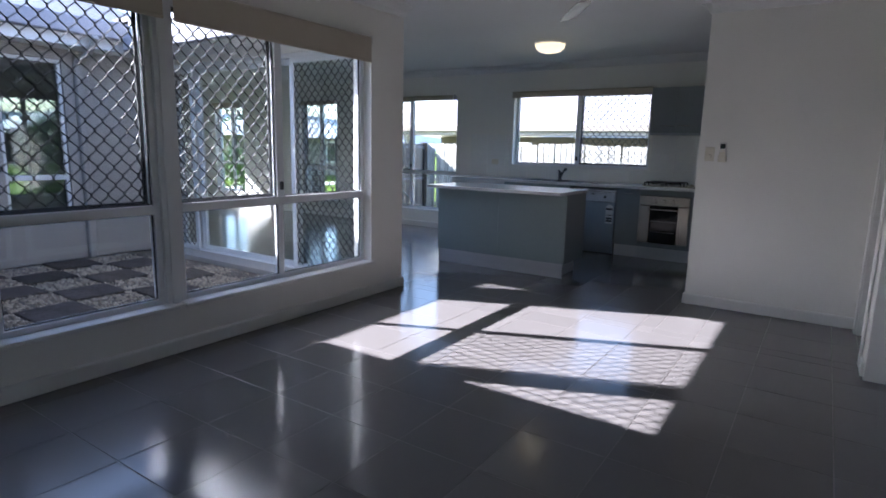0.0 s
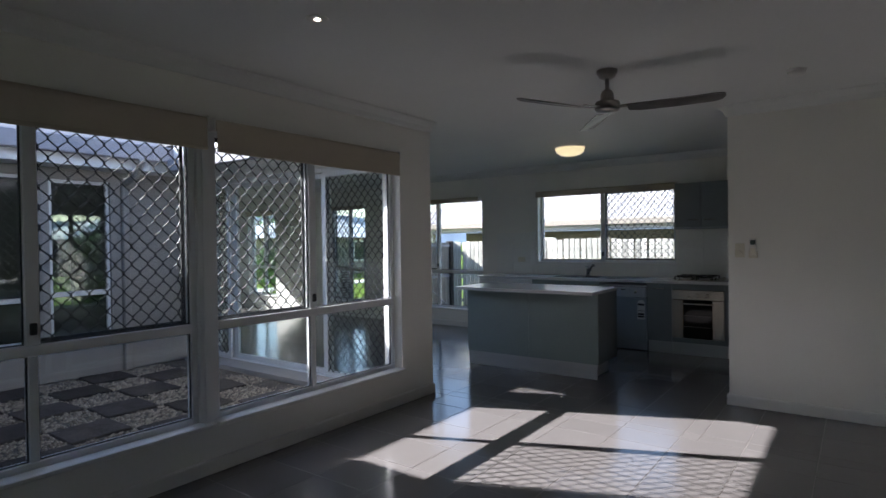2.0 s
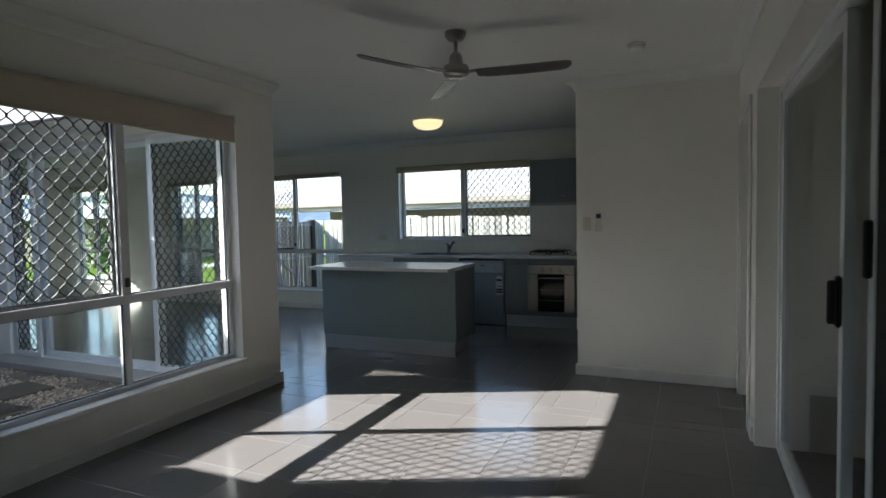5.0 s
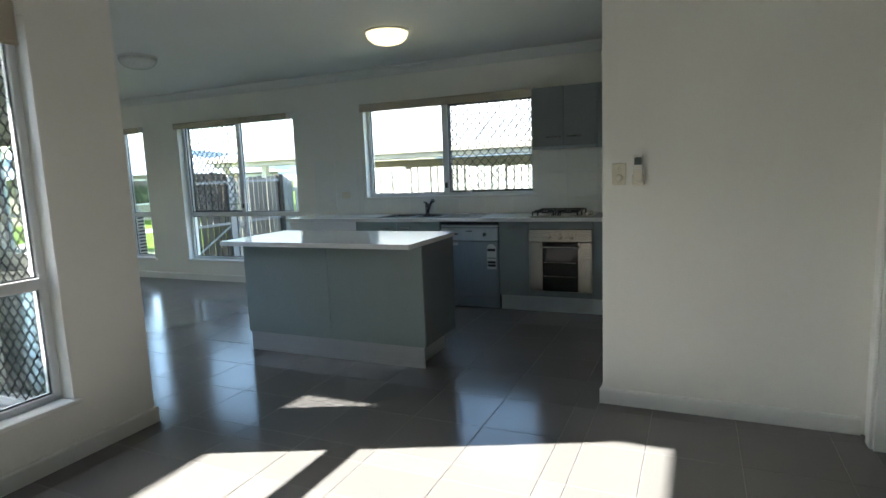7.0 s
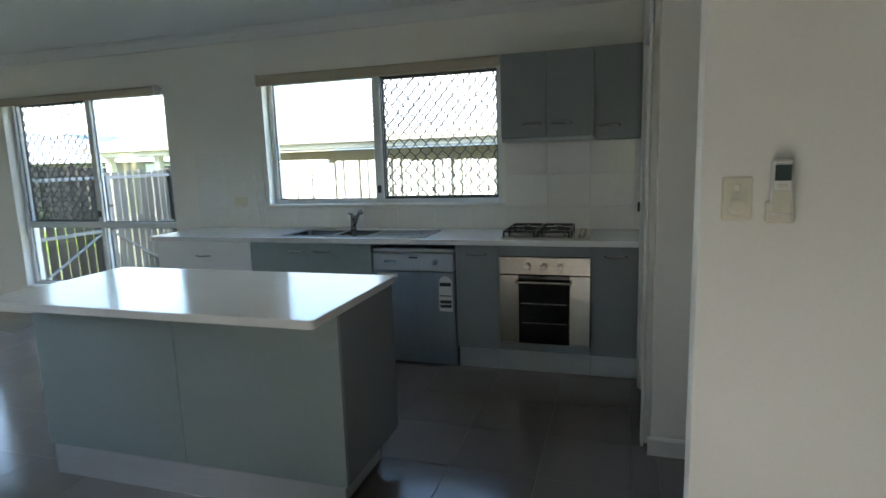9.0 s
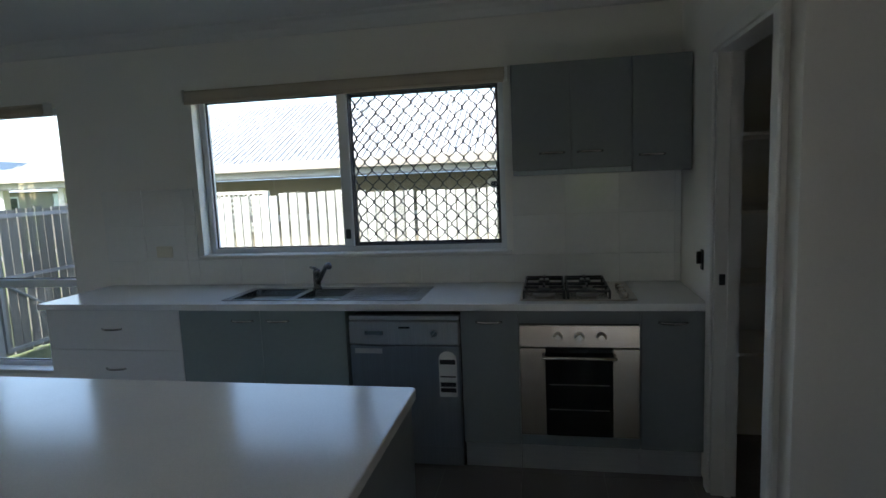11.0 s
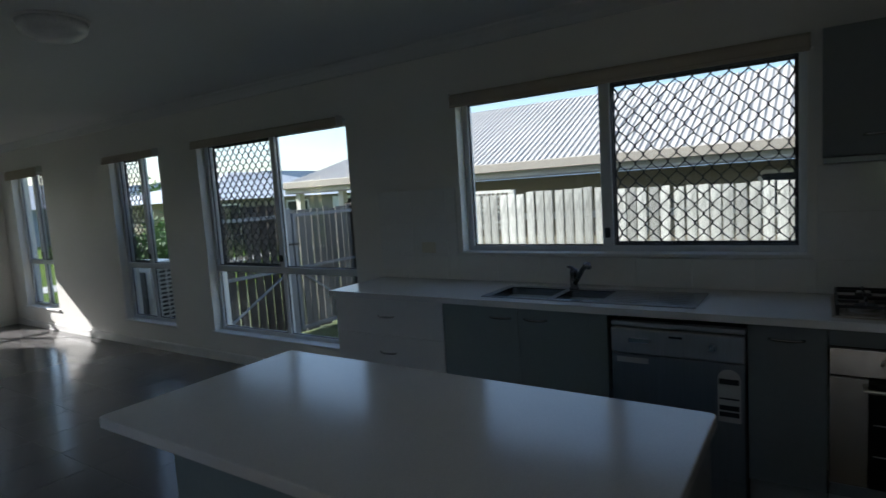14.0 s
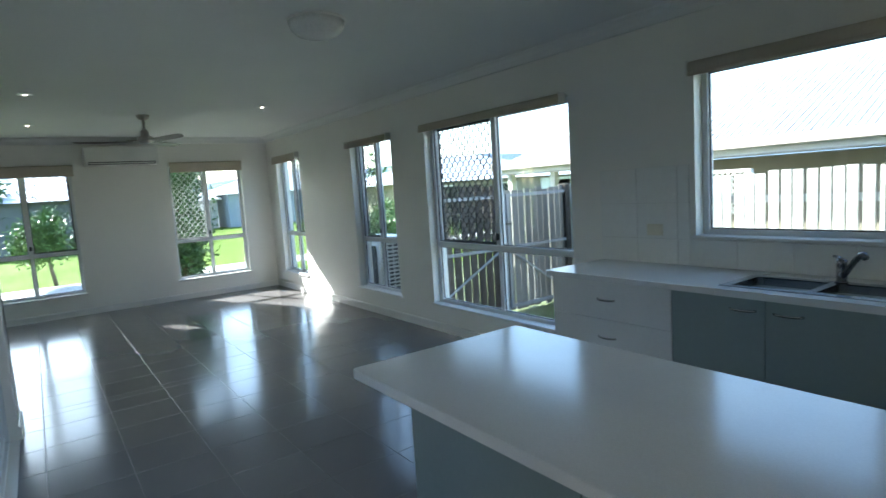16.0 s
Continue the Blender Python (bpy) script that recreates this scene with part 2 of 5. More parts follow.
def boxes(*dims, bevel=0.0):
    bm = bmesh.new()
    for d in dims:
        box(bm, *d, bevel=bevel)
    return bm


def lathe(bm, profile, at, seg=24, axis="z"):
    """Turns (radius, height) pairs about an upright axis through at."""
    rings = []
    for r, h in profile:
        ring = []
        for i in range(seg):
            a = 2 * math.pi * i / seg
            p = Vector((r * math.cos(a), r * math.sin(a), h))
            if axis == "y":
                p = Vector((p.x, -p.z, p.y))
            elif axis == "x":
                p = Vector((p.z, p.x, p.y))
            ring.append(bm.verts.new(Vector(at) + p))
        rings.append(ring)
    for a, b in zip(rings, rings[1:]):
        for i in range(seg):
            bm.faces.new((a[i], a[(i + 1) % seg], b[(i + 1) % seg], b[i]))
    bm.faces.new(rings[0][::-1]), bm.faces.new(rings[-1])
    return bm


def tube(bm, points, radius, seg=10, ends=True):
    """A round bar along points."""
    points = [Vector(p) for p in points]
    rings, up = [], Vector((0, 0, 1))
    for i, p in enumerate(points):
        d = (points[min(i + 1, len(points) - 1)] - points[max(i - 1, 0)]).normalized()
        side = d.cross(up if abs(d.z) < 0.95 else Vector((1, 0, 0))).normalized()
        over = side.cross(d)
        r = radius[i] if isinstance(radius, (list, tuple)) else radius
        rings.append([bm.verts.new(p + r * (math.cos(2 * math.pi * k / seg) * side + math.sin(2 * math.pi * k / seg) * over)) for k in range(seg)])
    for a, b in zip(rings, rings[1:]):
        for k in range(seg):
            bm.faces.new((a[k], a[(k + 1) % seg], b[(k + 1) % seg], b[k]))
    if ends:
        bm.faces.new(rings[0][::-1]), bm.faces.new(rings[-1])
    return bm


def plane_wall(name, axis, c0, c1, a0, a1, z0, z1, openings, material, label, kind="structure"):
    """A wall between c0 and c1 of its axis, running a0 to a1, with openings (a0, a1, z0, z1) right through it."""
    bm = bmesh.new()
    cuts = sorted({a0, a1, *[o[0] for o in openings], *[o[1] for o in openings]})
    for p, q in zip(cuts, cuts[1:]):
        zs = [z0]
        for o in sorted(openings, key=lambda o: o[2]):
            if o[0] <= p + 1e-6 and o[1] >= q - 1e-6:
                zs += [o[2], o[3]]
        zs.append(z1)
        for lo, hi in zip(zs[::2], zs[1::2]):
            if hi - lo > 1e-4:
                if axis == "y":
                    box(bm, p, q, c0, c1, lo, hi)
                else:
                    box(bm, c0, c1, p, q, lo, hi)
    bmesh.ops.remove_doubles(bm, verts=bm.verts, dist=0.0005)
    return solid(name, bm, material, label, "wall", kind=kind)


def diamond(bm, put, a0, a1, z0, z1, d, w=0.045, h=0.102, t=0.003, depth=0.009):
    """A grille of crimped upright strips that meet in short joints and leave diamonds between them."""
    n = max(2, round((a1 - a0) / w))
    w = (a1 - a0) / n
    rows = max(2, round((z1 - z0) / h))
    h = (z1 - z0) / rows
    for i in range(n + 1):
        pts = []
        for k in range(2 * rows + 1):
            z = z0 + k * h / 2
            s = 1 if (k + i) % 2 else -1
            a = min(max(a0 + i * w + s * w / 2 * 0.98, a0), a1)
            lo, hi = max(z - h * 0.07, z0), min(z + h * 0.07, z1)
            pts += [(a, lo), (a, hi)]
        prev = None
        for a, z in pts:
            ring = [bm.verts.new(put(a + sa * t, d + sd * depth, z)) for sa, sd in ((-1, 0), (1, 0), (1, 1), (-1, 1))]
            if prev:
                for j in range(4):
                    bm.faces.new((prev[j], prev[(j + 1) % 4], ring[(j + 1) % 4], ring[j]))
            prev = ring
    return bm


def placer(axis, face, out):
    """Maps (along the wall, depth outward from its inner face, height) into the world."""
    if axis == "y":
        return lambda a, d, z: Vector((a, face + out * d, z))
    return lambda a, d, z: Vector((face + out * d, a, z))


def put_box(bm, put, a0, a1, d0, d1, z0, z1, bevel=0.0):
    p, q = put(a0, d0, z0), put(a1, d1, z1)
    return box(bm, p.x, q.x, p.y, q.y, p.z, q.z, bevel=bevel)


def window(name, axis, face, out, a0, a1, z0, z1, transom, stile, screens, label, sill=True, grille=None, latch=True, frame_d=0.085, bold=0.0042, pane=None):
    """A sliding window: outer frame, transom, meeting stiles, panes, diamond grilles and a sill board."""
    put = placer(axis, face, out)
    w = thing(name, put((a0 + a1) / 2, 0.1, z0), label, "window", kind="structure")
    f0, f1, t = frame_d, frame_d + 0.06, 0.038
    for n, d in (("frame_side", (a0, a0 + t, z0, z1)), ("frame_side", (a1 - t, a1, z0, z1)), ("frame_head", (a0 + t, a1 - t, z1 - t, z1)), ("frame_foot", (a0 + t, a1 - t, z0, z0 + t))):
        part(n, put_box(bmesh.new(), put, d[0], d[1], f0, f1, d[2], d[3], 0.003), ALU, w)
    zt = transom if transom else z0 + t / 2
    if transom:
        part("transom", put_box(bmesh.new(), put, a0 + t, a1 - t, f0 - 0.012, f1 + 0.006, transom - 0.028, transom + 0.028, 0.004), ALU, w)
    up0 = transom + 0.028 if transom else z0 + t
    if stile is None:
        g = part("pane", put_box(bmesh.new(), put, a0 + t, a1 - t, f0 + 0.028, f0 + 0.033, up0, z1 - t), pane or GLASS, w)
        g.visible_shadow = False
        g = part("pane", put_box(bmesh.new(), put, a0 + t, a1 - t, f0 + 0.028, f0 + 0.033, z0 + t, transom - 0.028), pane or GLASS, w)
        g.visible_shadow = False
        # Grille added only to darken the view through this pane.
        part("diamond_grille", diamond(bmesh.new(), put, a0 + t, a1 - t, up0, z1 - t, f1 + 0.005), GRILLE, w)
        return w
    part("meeting_stile", put_box(bmesh.new(), put, stile - 0.032, stile + 0.032, f0 - 0.006, f1 - 0.006, up0, z1 - t, 0.004), ALU, w)
    if transom:
        part("lower_mullion", put_box(bmesh.new(), put, stile - 0.022, stile + 0.022, f0 + 0.002, f1 - 0.002, z0 + t, transom - 0.028, 0.004), ALU, w)
    for p, q in ((a0 + t, stile - 0.032), (stile + 0.032, a1 - t)):
        g = part("pane", put_box(bmesh.new(), put, p, q, f0 + 0.028, f0 + 0.033, up0, z1 - t), pane or GLASS, w)
        g.visible_shadow = False
        part("gasket", frame_ring(put, p, q, up0, z1 - t, f0 + 0.018, f0 + 0.027, 0.008), ALU_DARK, w)
        if transom:
            p2, q2 = (p, stile - 0.022) if p < stile else (stile + 0.022, q)
            g = part("pane", put_box(bmesh.new(), put, p2, q2, f0 + 0.028, f0 + 0.033, z0 + t, transom - 0.028), pane or GLASS, w)
            g.visible_shadow = False
            part("gasket", frame_ring(put, p2, q2, z0 + t, transom - 0.028, f0 + 0.018, f0 + 0.027, 0.007), ALU_DARK, w)
    for side in screens:
        p, q = (a0 + t, stile - 0.02) if side < 0 else (stile + 0.02, a1 - t)
        s = part("screen_frame", frame_ring(put, p, q, up0, z1 - t, f1 + 0.004, f1 + 0.016, 0.02), grille or GRILLE, w)
        part("diamond_grille", diamond(bmesh.new(), put, p + 0.02, q - 0.02, up0 + 0.02, z1 - t - 0.02, f1 + 0.005, t=bold), grille or GRILLE, s)
    if latch:
        zl = up0 + 0.05
        part("latch", put_box(bmesh.new(), put, stile - 0.016, stile + 0.016, f0 - 0.02, f0 - 0.005, zl, zl + 0.06, 0.004), ALU_DARK, w, "small black sash latch")
    if sill:
        part("window_sill", put_box(bmesh.new(), put, a0 - 0.03, a1 + 0.03, -0.022, f0, z0 - 0.018, z0 + 0.006, 0.004), TRIM, w)
    return w


def frame_ring(put, a0, a1, z0, z1, d0, d1, t):
    bm = bmesh.new()
    for d in ((a0, a0 + t, z0, z1), (a1 - t, a1, z0, z1), (a0 + t, a1 - t, z0, z0 + t), (a0 + t, a1 - t, z1 - t, z1)):
        put_box(bm, put, d[0], d[1], d0, d1, d[2], d[3])
    return bm


def blind(axis, face, out, a0, a1, z0, z1, label, fabric=0.0):
    """A roller blind wound up above a window, with a hem bar, brackets and a bead chain."""
    put = placer(axis, face, out)
    b = thing("roller_blind", put((a0 + a1) / 2, -0.03, z0), label, "blind", "roller blinds")
    r = min(0.034, (z1 - z0) / 2 - 0.004)
    bm = bmesh.new()
    steps = 14
    ring0, ring1 = [], []
    c = z1 - r
    for k in range(steps):
        a = 2 * math.pi * k / steps
        ring0.append(bm.verts.new(put(a0 + 0.012, -0.002 - r + r * math.cos(a), c + r * math.sin(a))))
        ring1.append(bm.verts.new(put(a1 - 0.012, -0.002 - r + r * math.cos(a), c + r * math.sin(a))))
    for k in range(steps):
        bm.faces.new((ring0[k], ring0[(k + 1) % steps], ring1[(k + 1) % steps], ring1[k]))
    bm.faces.new(ring0), bm.faces.new(ring1[::-1])
    part("fabric_roll", bm, BLIND, b, smooth=False)
    part("hanging_fabric", put_box(bmesh.new(), put, a0 + 0.015, a1 - 0.015, -2 * r - 0.001, -2 * r - 0.003, z0 + 0.018, c), BLIND, b)
    part("hem_bar", put_box(bmesh.new(), put, a0 + 0.014, a1 - 0.014, -2 * r - 0.008, -2 * r + 0.004, z0, z0 + 0.022, 0.003), BLIND, b)
    for a in (a0, a1 - 0.006):
        part("bracket", put_box(bmesh.new(), put, a, a + 0.006, -2 * r - 0.002, 0.0, z1 - 2 * r - 0.006, z1 + 0.004), PLASTIC, b)
    return b

# ---- structure: walls, ceiling, floor ----
CEIL = 2.52
LX, KY, DY, EX = -3.07, 8.51, 4.937, -11.44   # living window wall, kitchen wall, dining south wall, end wall
T = 0.2
LIV = (0.88, 4.50, 0.30, 2.14)
plane_wall("wall_living_west", "x", LX - T, LX, -2.2, DY, -0.3, CEIL + 0.02, [LIV], WALL, "off-white painted living room wall with wide window")
plane_wall("wall_kitchen_north", "y", KY, KY + T, EX - T, 4.2, -0.3, CEIL + 0.02,
           [(-3.762, -1.775, 1.088, 2.12), (-6.70, -4.76, 0.285, 2.12), (-8.365, -7.37, 0.285, 2.12), (-11.03, -10.06, 0.285, 2.12), (1.1, 2.2, 0.75, 2.12)], WALL, "off-white painted kitchen and dining wall with four windows")
plane_wall("wall_lounge_west", "x", EX - T, EX, -2.2, KY, -0.3, CEIL + 0.02,
           [(6.945, 8.055, 0.31, 2.10), (4.54, 5.69, 0.31, 2.10), (2.3, 2.85, 0.335, 2.10)], WALL, "off-white painted end wall with windows")
DOOR1 = (-6.5, -3.42, 0.0, 2.2)
plane_wall("wall_dining_south", "y", DY - T, DY, -6.9, LX - T, -0.3, CEIL + 0.02, [DOOR1], WALL, "off-white dining wall with glazed sliding door")
plane_wall("wall_courtyard_west", "x", -6.9, -6.72, -0.2, DY, -0.3, CEIL + 0.02, [(1.7, 2.9, 0.40, 2.16), (3.09, 3.70, 0.40, 2.14)], RENDER_WALL, "cream rendered courtyard wall with two windows")
plane_wall("wall_lounge_south", "y", 0.75, 0.9, EX, -6.9, -0.3, CEIL + 0.02, [], WALL, "off-white lounge wall")
plane_wall("wall_courtyard_south", "y", 0.5, 0.7, -6.72, LX - T, -0.3, CEIL + 0.02, [], RENDER_WALL, "cream rendered courtyard wall")
# This wall's opening is out of view, added to let daylight in.
plane_wall("wall_living_south", "y", -2.4, -2.2, LX - T, 4.2, -0.3, CEIL + 0.02, [(-1.0, -0.1, 0.9, 2.1)], WALL, "off-white painted living room wall")
plane_wall("wall_wing_south", "y", -0.4, -0.2, EX, -6.72, -0.3, CEIL + 0.02, [], WALL, "off-white wing wall")
RX = 0.518
plane_wall("wall_bedroom_door", "x", RX, RX + 0.11, 4.88, 6.01, 0.0, CEIL + 0.02, [(5.08, 5.86, 0.0, 2.04)], WALL, "off-white painted wall with open doorway")
plane_wall("wall_living_east", "x", RX, RX + 0.18, -2.2, 4.88, 0.0, CEIL + 0.02, [(0.6, 4.79, 0.0, 2.08)], WALL, "off-white painted wall with sliding door")
plane_wall("wall_hall_south", "y", 6.01, 6.13, -0.728, RX + 0.11, 0.0, CEIL + 0.02, [], WALL, "off-white painted wall beside the kitchen")
plane_wall("wall_hall_north", "y", 7.05, 7.15, -0.775, 0.45, 0.0, CEIL + 0.02, [], WALL, "off-white painted hallway wall")
# Unseen wall, added to keep bedroom daylight from reaching the kitchen.
plane_wall("wall_hall_end", "x", RX, RX + 0.11, 6.13, 7.05, 0.0, CEIL + 0.02, [], WALL, "unseen off-white wall added to block light from the hallway")
plane_wall("wall_pantry", "x", -0.80, -0.70, 7.151, KY, 0.0, CEIL + 0.02, [(7.165, 7.855, 0.0, 2.04)], WALL, "off-white painted pantry wall with door opening")
plane_wall("wall_pantry_east", "x", 0.35, 0.45, 7.15, KY, 0.0, CEIL + 0.02, [], PANTRY_WALL, "pantry side wall with warm light in its colour")
plane_wall("wall_east", "x", 4.2, 4.4, -2.4, KY + T, -0.3, CEIL + 0.02, [], WALL, "off-white outer wall")
plane_wall("wall_room_divider", "y", 4.80, 4.90, RX + 0.18, 4.2, 0.0, CEIL + 0.02, [], WALL, "off-white room divider")

bm = boxes((LX - T, 4.4, -2.4, DY - T, CEIL, CEIL + 0.05), (-6.72, 4.4, DY - T, KY + T, CEIL, CEIL + 0.05), (EX - T, -6.72, -0.4, KY + T, CEIL, CEIL + 0.05))
solid("ceiling", bm, CEILING, "flat white painted plasterboard ceiling", "ceiling", kind="structure")


def run(name, segs, profile, material, label, category):
    """A moulding along straight wall runs: profile points are (out from the wall, height)."""
    bm = bmesh.new()
    for (x0, y0), (x1, y1), (nx, ny) in segs:
        a = [bm.verts.new((x0 + nx * o, y0 + ny * o, z)) for o, z in profile]
        b = [bm.verts.new((x1 + nx * o, y1 + ny * o, z)) for o, z in profile]
        n = len(profile)
        for i in range(n):
            bm.faces.new((a[i], a[(i + 1) % n], b[(i + 1) % n], b[i]))
        bm.faces.new(a), bm.faces.new(b[::-1])
    return solid(name, bm, material, label, category, kind="structure")


COVE = [(0.0005, CEIL - 0.0005), (0.09, CEIL - 0.0005), (0.085, CEIL - 0.012), (0.055, CEIL - 0.025), (0.03, CEIL - 0.05), (0.018, CEIL - 0.08), (0.012, CEIL - 0.088), (0.0005, CEIL - 0.09)]
RUNS = [((LX, -2.2), (LX, DY), (1, 0)), ((EX, KY), (-0.8, KY), (0, -1)), ((EX, 0.9), (EX, KY), (1, 0)), ((-6.9, DY), (LX, DY), (0, 1)),
        ((RX, -2.2), (RX, 6.01), (-1, 0)), ((-0.728, 6.01), (RX, 6.01), (0, -1)), ((-0.8, 7.05), (-0.8, KY), (-1, 0)), ((LX, -2.2), (RX, -2.2), (0, 1)),
        ((-0.728, 6.01), (-0.728, 6.13), (-1, 0)), ((-0.775, 7.05), (0.45, 7.05), (0, -1)), ((-6.9, 0.9), (-6.9, DY), (-1, 0)), ((EX, 0.9), (-6.9, 0.9), (0, 1))]
run("cornice", RUNS, COVE, CEILING, "white coved plaster cornice round the ceiling", "cornice")
SK = [(0.0005, 0.0), (0.016, 0.0), (0.016, 0.078), (0.011, 0.088), (0.0005, 0.09)]
RUNS_SK = [((LX, -2.2), (LX, DY), (1, 0)), ((EX, KY), (-4.5, KY), (0, -1)), ((EX, 0.9), (EX, KY), (1, 0)), ((-6.9, DY), (DOOR1[0], DY), (0, 1)), ((DOOR1[1], DY), (LX + 0.016, DY), (0, 1)),
           ((RX, -2.2), (RX, 0.55), (-1, 0)), ((RX, 4.86), (RX, 5.0), (-1, 0)), ((-0.744, 6.01), (RX - 0.02, 6.01), (0, -1)), ((-0.728, 6.01), (-0.728, 6.13), (-1, 0)),
           ((-0.791, 7.05), (0.45, 7.05), (0, -1)), ((LX, -2.2), (RX, -2.2), (0, 1)), ((-6.9, 0.9), (-6.9, DY), (-1, 0)), ((EX, 0.9), (-6.9, 0.9), (0, 1))]
run("baseboard", RUNS_SK, SK, TRIM, "white painted skirting board along the walls", "skirting")

# ---- windows and doors ----
post = thing("mullion", (LX - 0.1, 2.70, 0.30), "wide white aluminium mullion between living room windows", "mullion", kind="structure")
part("post", boxes((LX - 0.155, LX - 0.06, 2.647, 2.753, 0.30, 2.14), bevel=0.004), ALU, post)
part("inner_cover", boxes((LX - 0.0595, LX - 0.048, 2.675, 2.725, 0.30, 2.14), bevel=0.003), ALU, post)
window("window_1", "x", LX, -1, 0.88, 2.647, 0.30, 2.14, 0.897, 1.775, (1,), "white aluminium sliding window with one dark diamond grille")
window("window_2", "x", LX, -1, 2.753, 4.50, 0.30, 2.14, 0.897, 3.58, (-1,), "white aluminium sliding window with diamond grille beside the corner")
window("window_3", "y", KY, 1, -3.762, -1.775, 1.088, 2.12, None, -2.785, (1,), "wide white kitchen window with a diamond security grille", bold=0.005)
window("window_4", "y", KY, 1, -6.70, -4.76, 0.285, 2.12, 0.905, -5.715, (-1,), "tall white dining window facing a timber gate", bold=0.005)
window("window_5", "y", KY, 1, -8.365, -7.37, 0.285, 2.12, 0.905, -7.86, (-1,), "narrow white window above an air conditioner outside", bold=0.005)
window("window_6", "y", KY, 1, -11.03, -10.06, 0.285, 2.12, 0.905, -10.55, (1,), "narrow white window near the lounge corner", bold=0.005)
window("window_7", "x", EX, -1, 6.945, 8.055, 0.31, 2.10, 0.91, 7.49, (-1,), "white lounge window looking onto the lawn", grille=GRILLE_LIGHT)
window("window_8", "x", EX, -1, 4.54, 5.69, 0.31, 2.10, 0.91, 5.11, (1,), "white lounge window looking onto a small tree", bold=0.005)
window("window_9", "x", -6.9, 1, 1.7, 2.9, 0.40, 2.16, 0.87, 2.3, (1,), "white framed courtyard window with grille", sill=False, pane=DIM_GLASS)
window("window_10", "x", -6.9, 1, 3.09, 3.70, 0.40, 2.14, 0.90, None, (), "narrow white framed courtyard window", sill=False, latch=False, pane=DIM_GLASS)
window("window_11", "x", EX, -1, 2.3, 2.85, 0.335, 2.10, 0.91, 2.575, (), "white framed lounge window", latch=False)
window("window_12", "y", KY, 1, 1.1, 2.2, 0.75, 2.12, None, 1.65, (-1, 1), "bedroom window with diamond grille", bold=0.005)

# Unseen window, added to brighten the wall beside the kitchen.
window("window_13", "y", -2.2, -1, -1.0, -0.1, 0.9, 2.1, None, -0.55, (), "unseen white sliding window added to light the living room", latch=False)
blind("x", LX, -1, 2.695, 4.435, 1.98, 2.185, "beige roller blind above the living room window")
blind("x", LX, -1, 0.83, 2.66, 1.985, 2.19, "beige roller blind above the living room window")
blind("y", KY, 1, -3.775, -1.75, 2.055, 2.145, "rolled up beige blind above the kitchen window")
blind("y", KY, 1, -6.70, -4.785, 2.055, 2.135, "rolled up beige blind above the dining window")
blind("y", KY, 1, -8.385, -7.35, 2.045, 2.13, "rolled up beige blind above a narrow window")
blind("y", KY, 1, -11.04, -10.04, 2.035, 2.16, "rolled up beige blind above a narrow window")
blind("x", EX, -1, 6.955, 8.065, 1.985, 2.145, "beige roller blind above the lounge window")
blind("x", EX, -1, 4.53, 5.73, 1.985, 2.145, "beige roller blind above the lounge window")


def sliding_door(name, axis, face, out, a0, a1, z1, label, panels, screens, handle=None, f0=0.055, f1=0.175):
    """A glazed aluminium sliding door; each panel is (from, to, depth)."""
    put = placer(axis, face, out)
    d = thing(name, put((a0 + a1) / 2, 0.1, 0.0), label, "sliding door", kind="structure")
    for n, q in (("frame_side", (a0, a0 + 0.04, 0.0, z1)), ("frame_side", (a1 - 0.04, a1, 0.0, z1)), ("frame_head", (a0 + 0.04, a1 - 0.04, z1 - 0.045, z1)), ("track", (a0 + 0.04, a1 - 0.04, 0.0, 0.022))):
        part(n, put_box(bmesh.new(), put, q[0], q[1], f0, f1, q[2], q[3], 0.003), ALU, d)
    for p, q, dep in panels:
        leaf = part("door_panel", frame_ring(put, p, q, 0.024, z1 - 0.047, dep, dep + 0.035, 0.055), ALU, d)
        g = part("pane", put_box(bmesh.new(), put, p + 0.055, q - 0.055, dep + 0.014, dep + 0.02, 0.08, z1 - 0.10), GLASS, leaf)
        g.visible_shadow = False
    for p, q, dep in screens:
        leaf = part("screen_panel", frame_ring(put, p, q, 0.024, z1 - 0.047, dep, dep + 0.025, 0.05), ALU, d)
        part("diamond_grille", diamond(bmesh.new(), put, p + 0.05, q - 0.05, 0.074, z1 - 0.10, dep + 0.008), GRILLE, leaf)
    if handle:
        a, z, dep = handle
        h = part("door_handle", put_box(bmesh.new(), put, a - 0.022, a + 0.022, dep - 0.018, dep, z - 0.09, z + 0.09, 0.008), BLACK, d, "black pull handle with lock")
        part("grip", put_box(bmesh.new(), put, a - 0.03, a - 0.014, dep - 0.045, dep - 0.018, z - 0.075, z + 0.075, 0.006), BLACK, h)
    return d


sliding_door("door_1", "y", DY, -1, DOOR1[0], DOOR1[1], 2.2, "white glazed sliding door between dining room and courtyard",
             [(-6.46, -6.035, 0.075), (-6.03, -4.33, 0.075), (-4.40, -3.46, 0.115)], [(-4.36, -3.46, 0.155), (-6.46, -6.03, 0.155)], (-4.39, 1.05, 0.115))
sliding_door("door_2", "x", RX, 1, 0.6, 4.79, 2.08, "aluminium framed sliding glass door into a dark room",
             [(3.33, 4.75, 0.122)], [], (3.362, 1.06, 0.122), f0=0.11, f1=0.178)
lock = thing("screen_door", (RX + 0.14, 2.5, 0.02), "dark sliding fly screen door with black catch", "screen door")
part("stile", boxes((RX + 0.16, RX + 0.176, 3.14, 3.20, 0.024, 2.03), bevel=0.003), ALU, lock)
part("screen_sheet", boxes((RX + 0.166, RX + 0.169, 0.65, 3.14, 0.03, 2.02)), FLYSCREEN, lock, "dark closed fly screen")
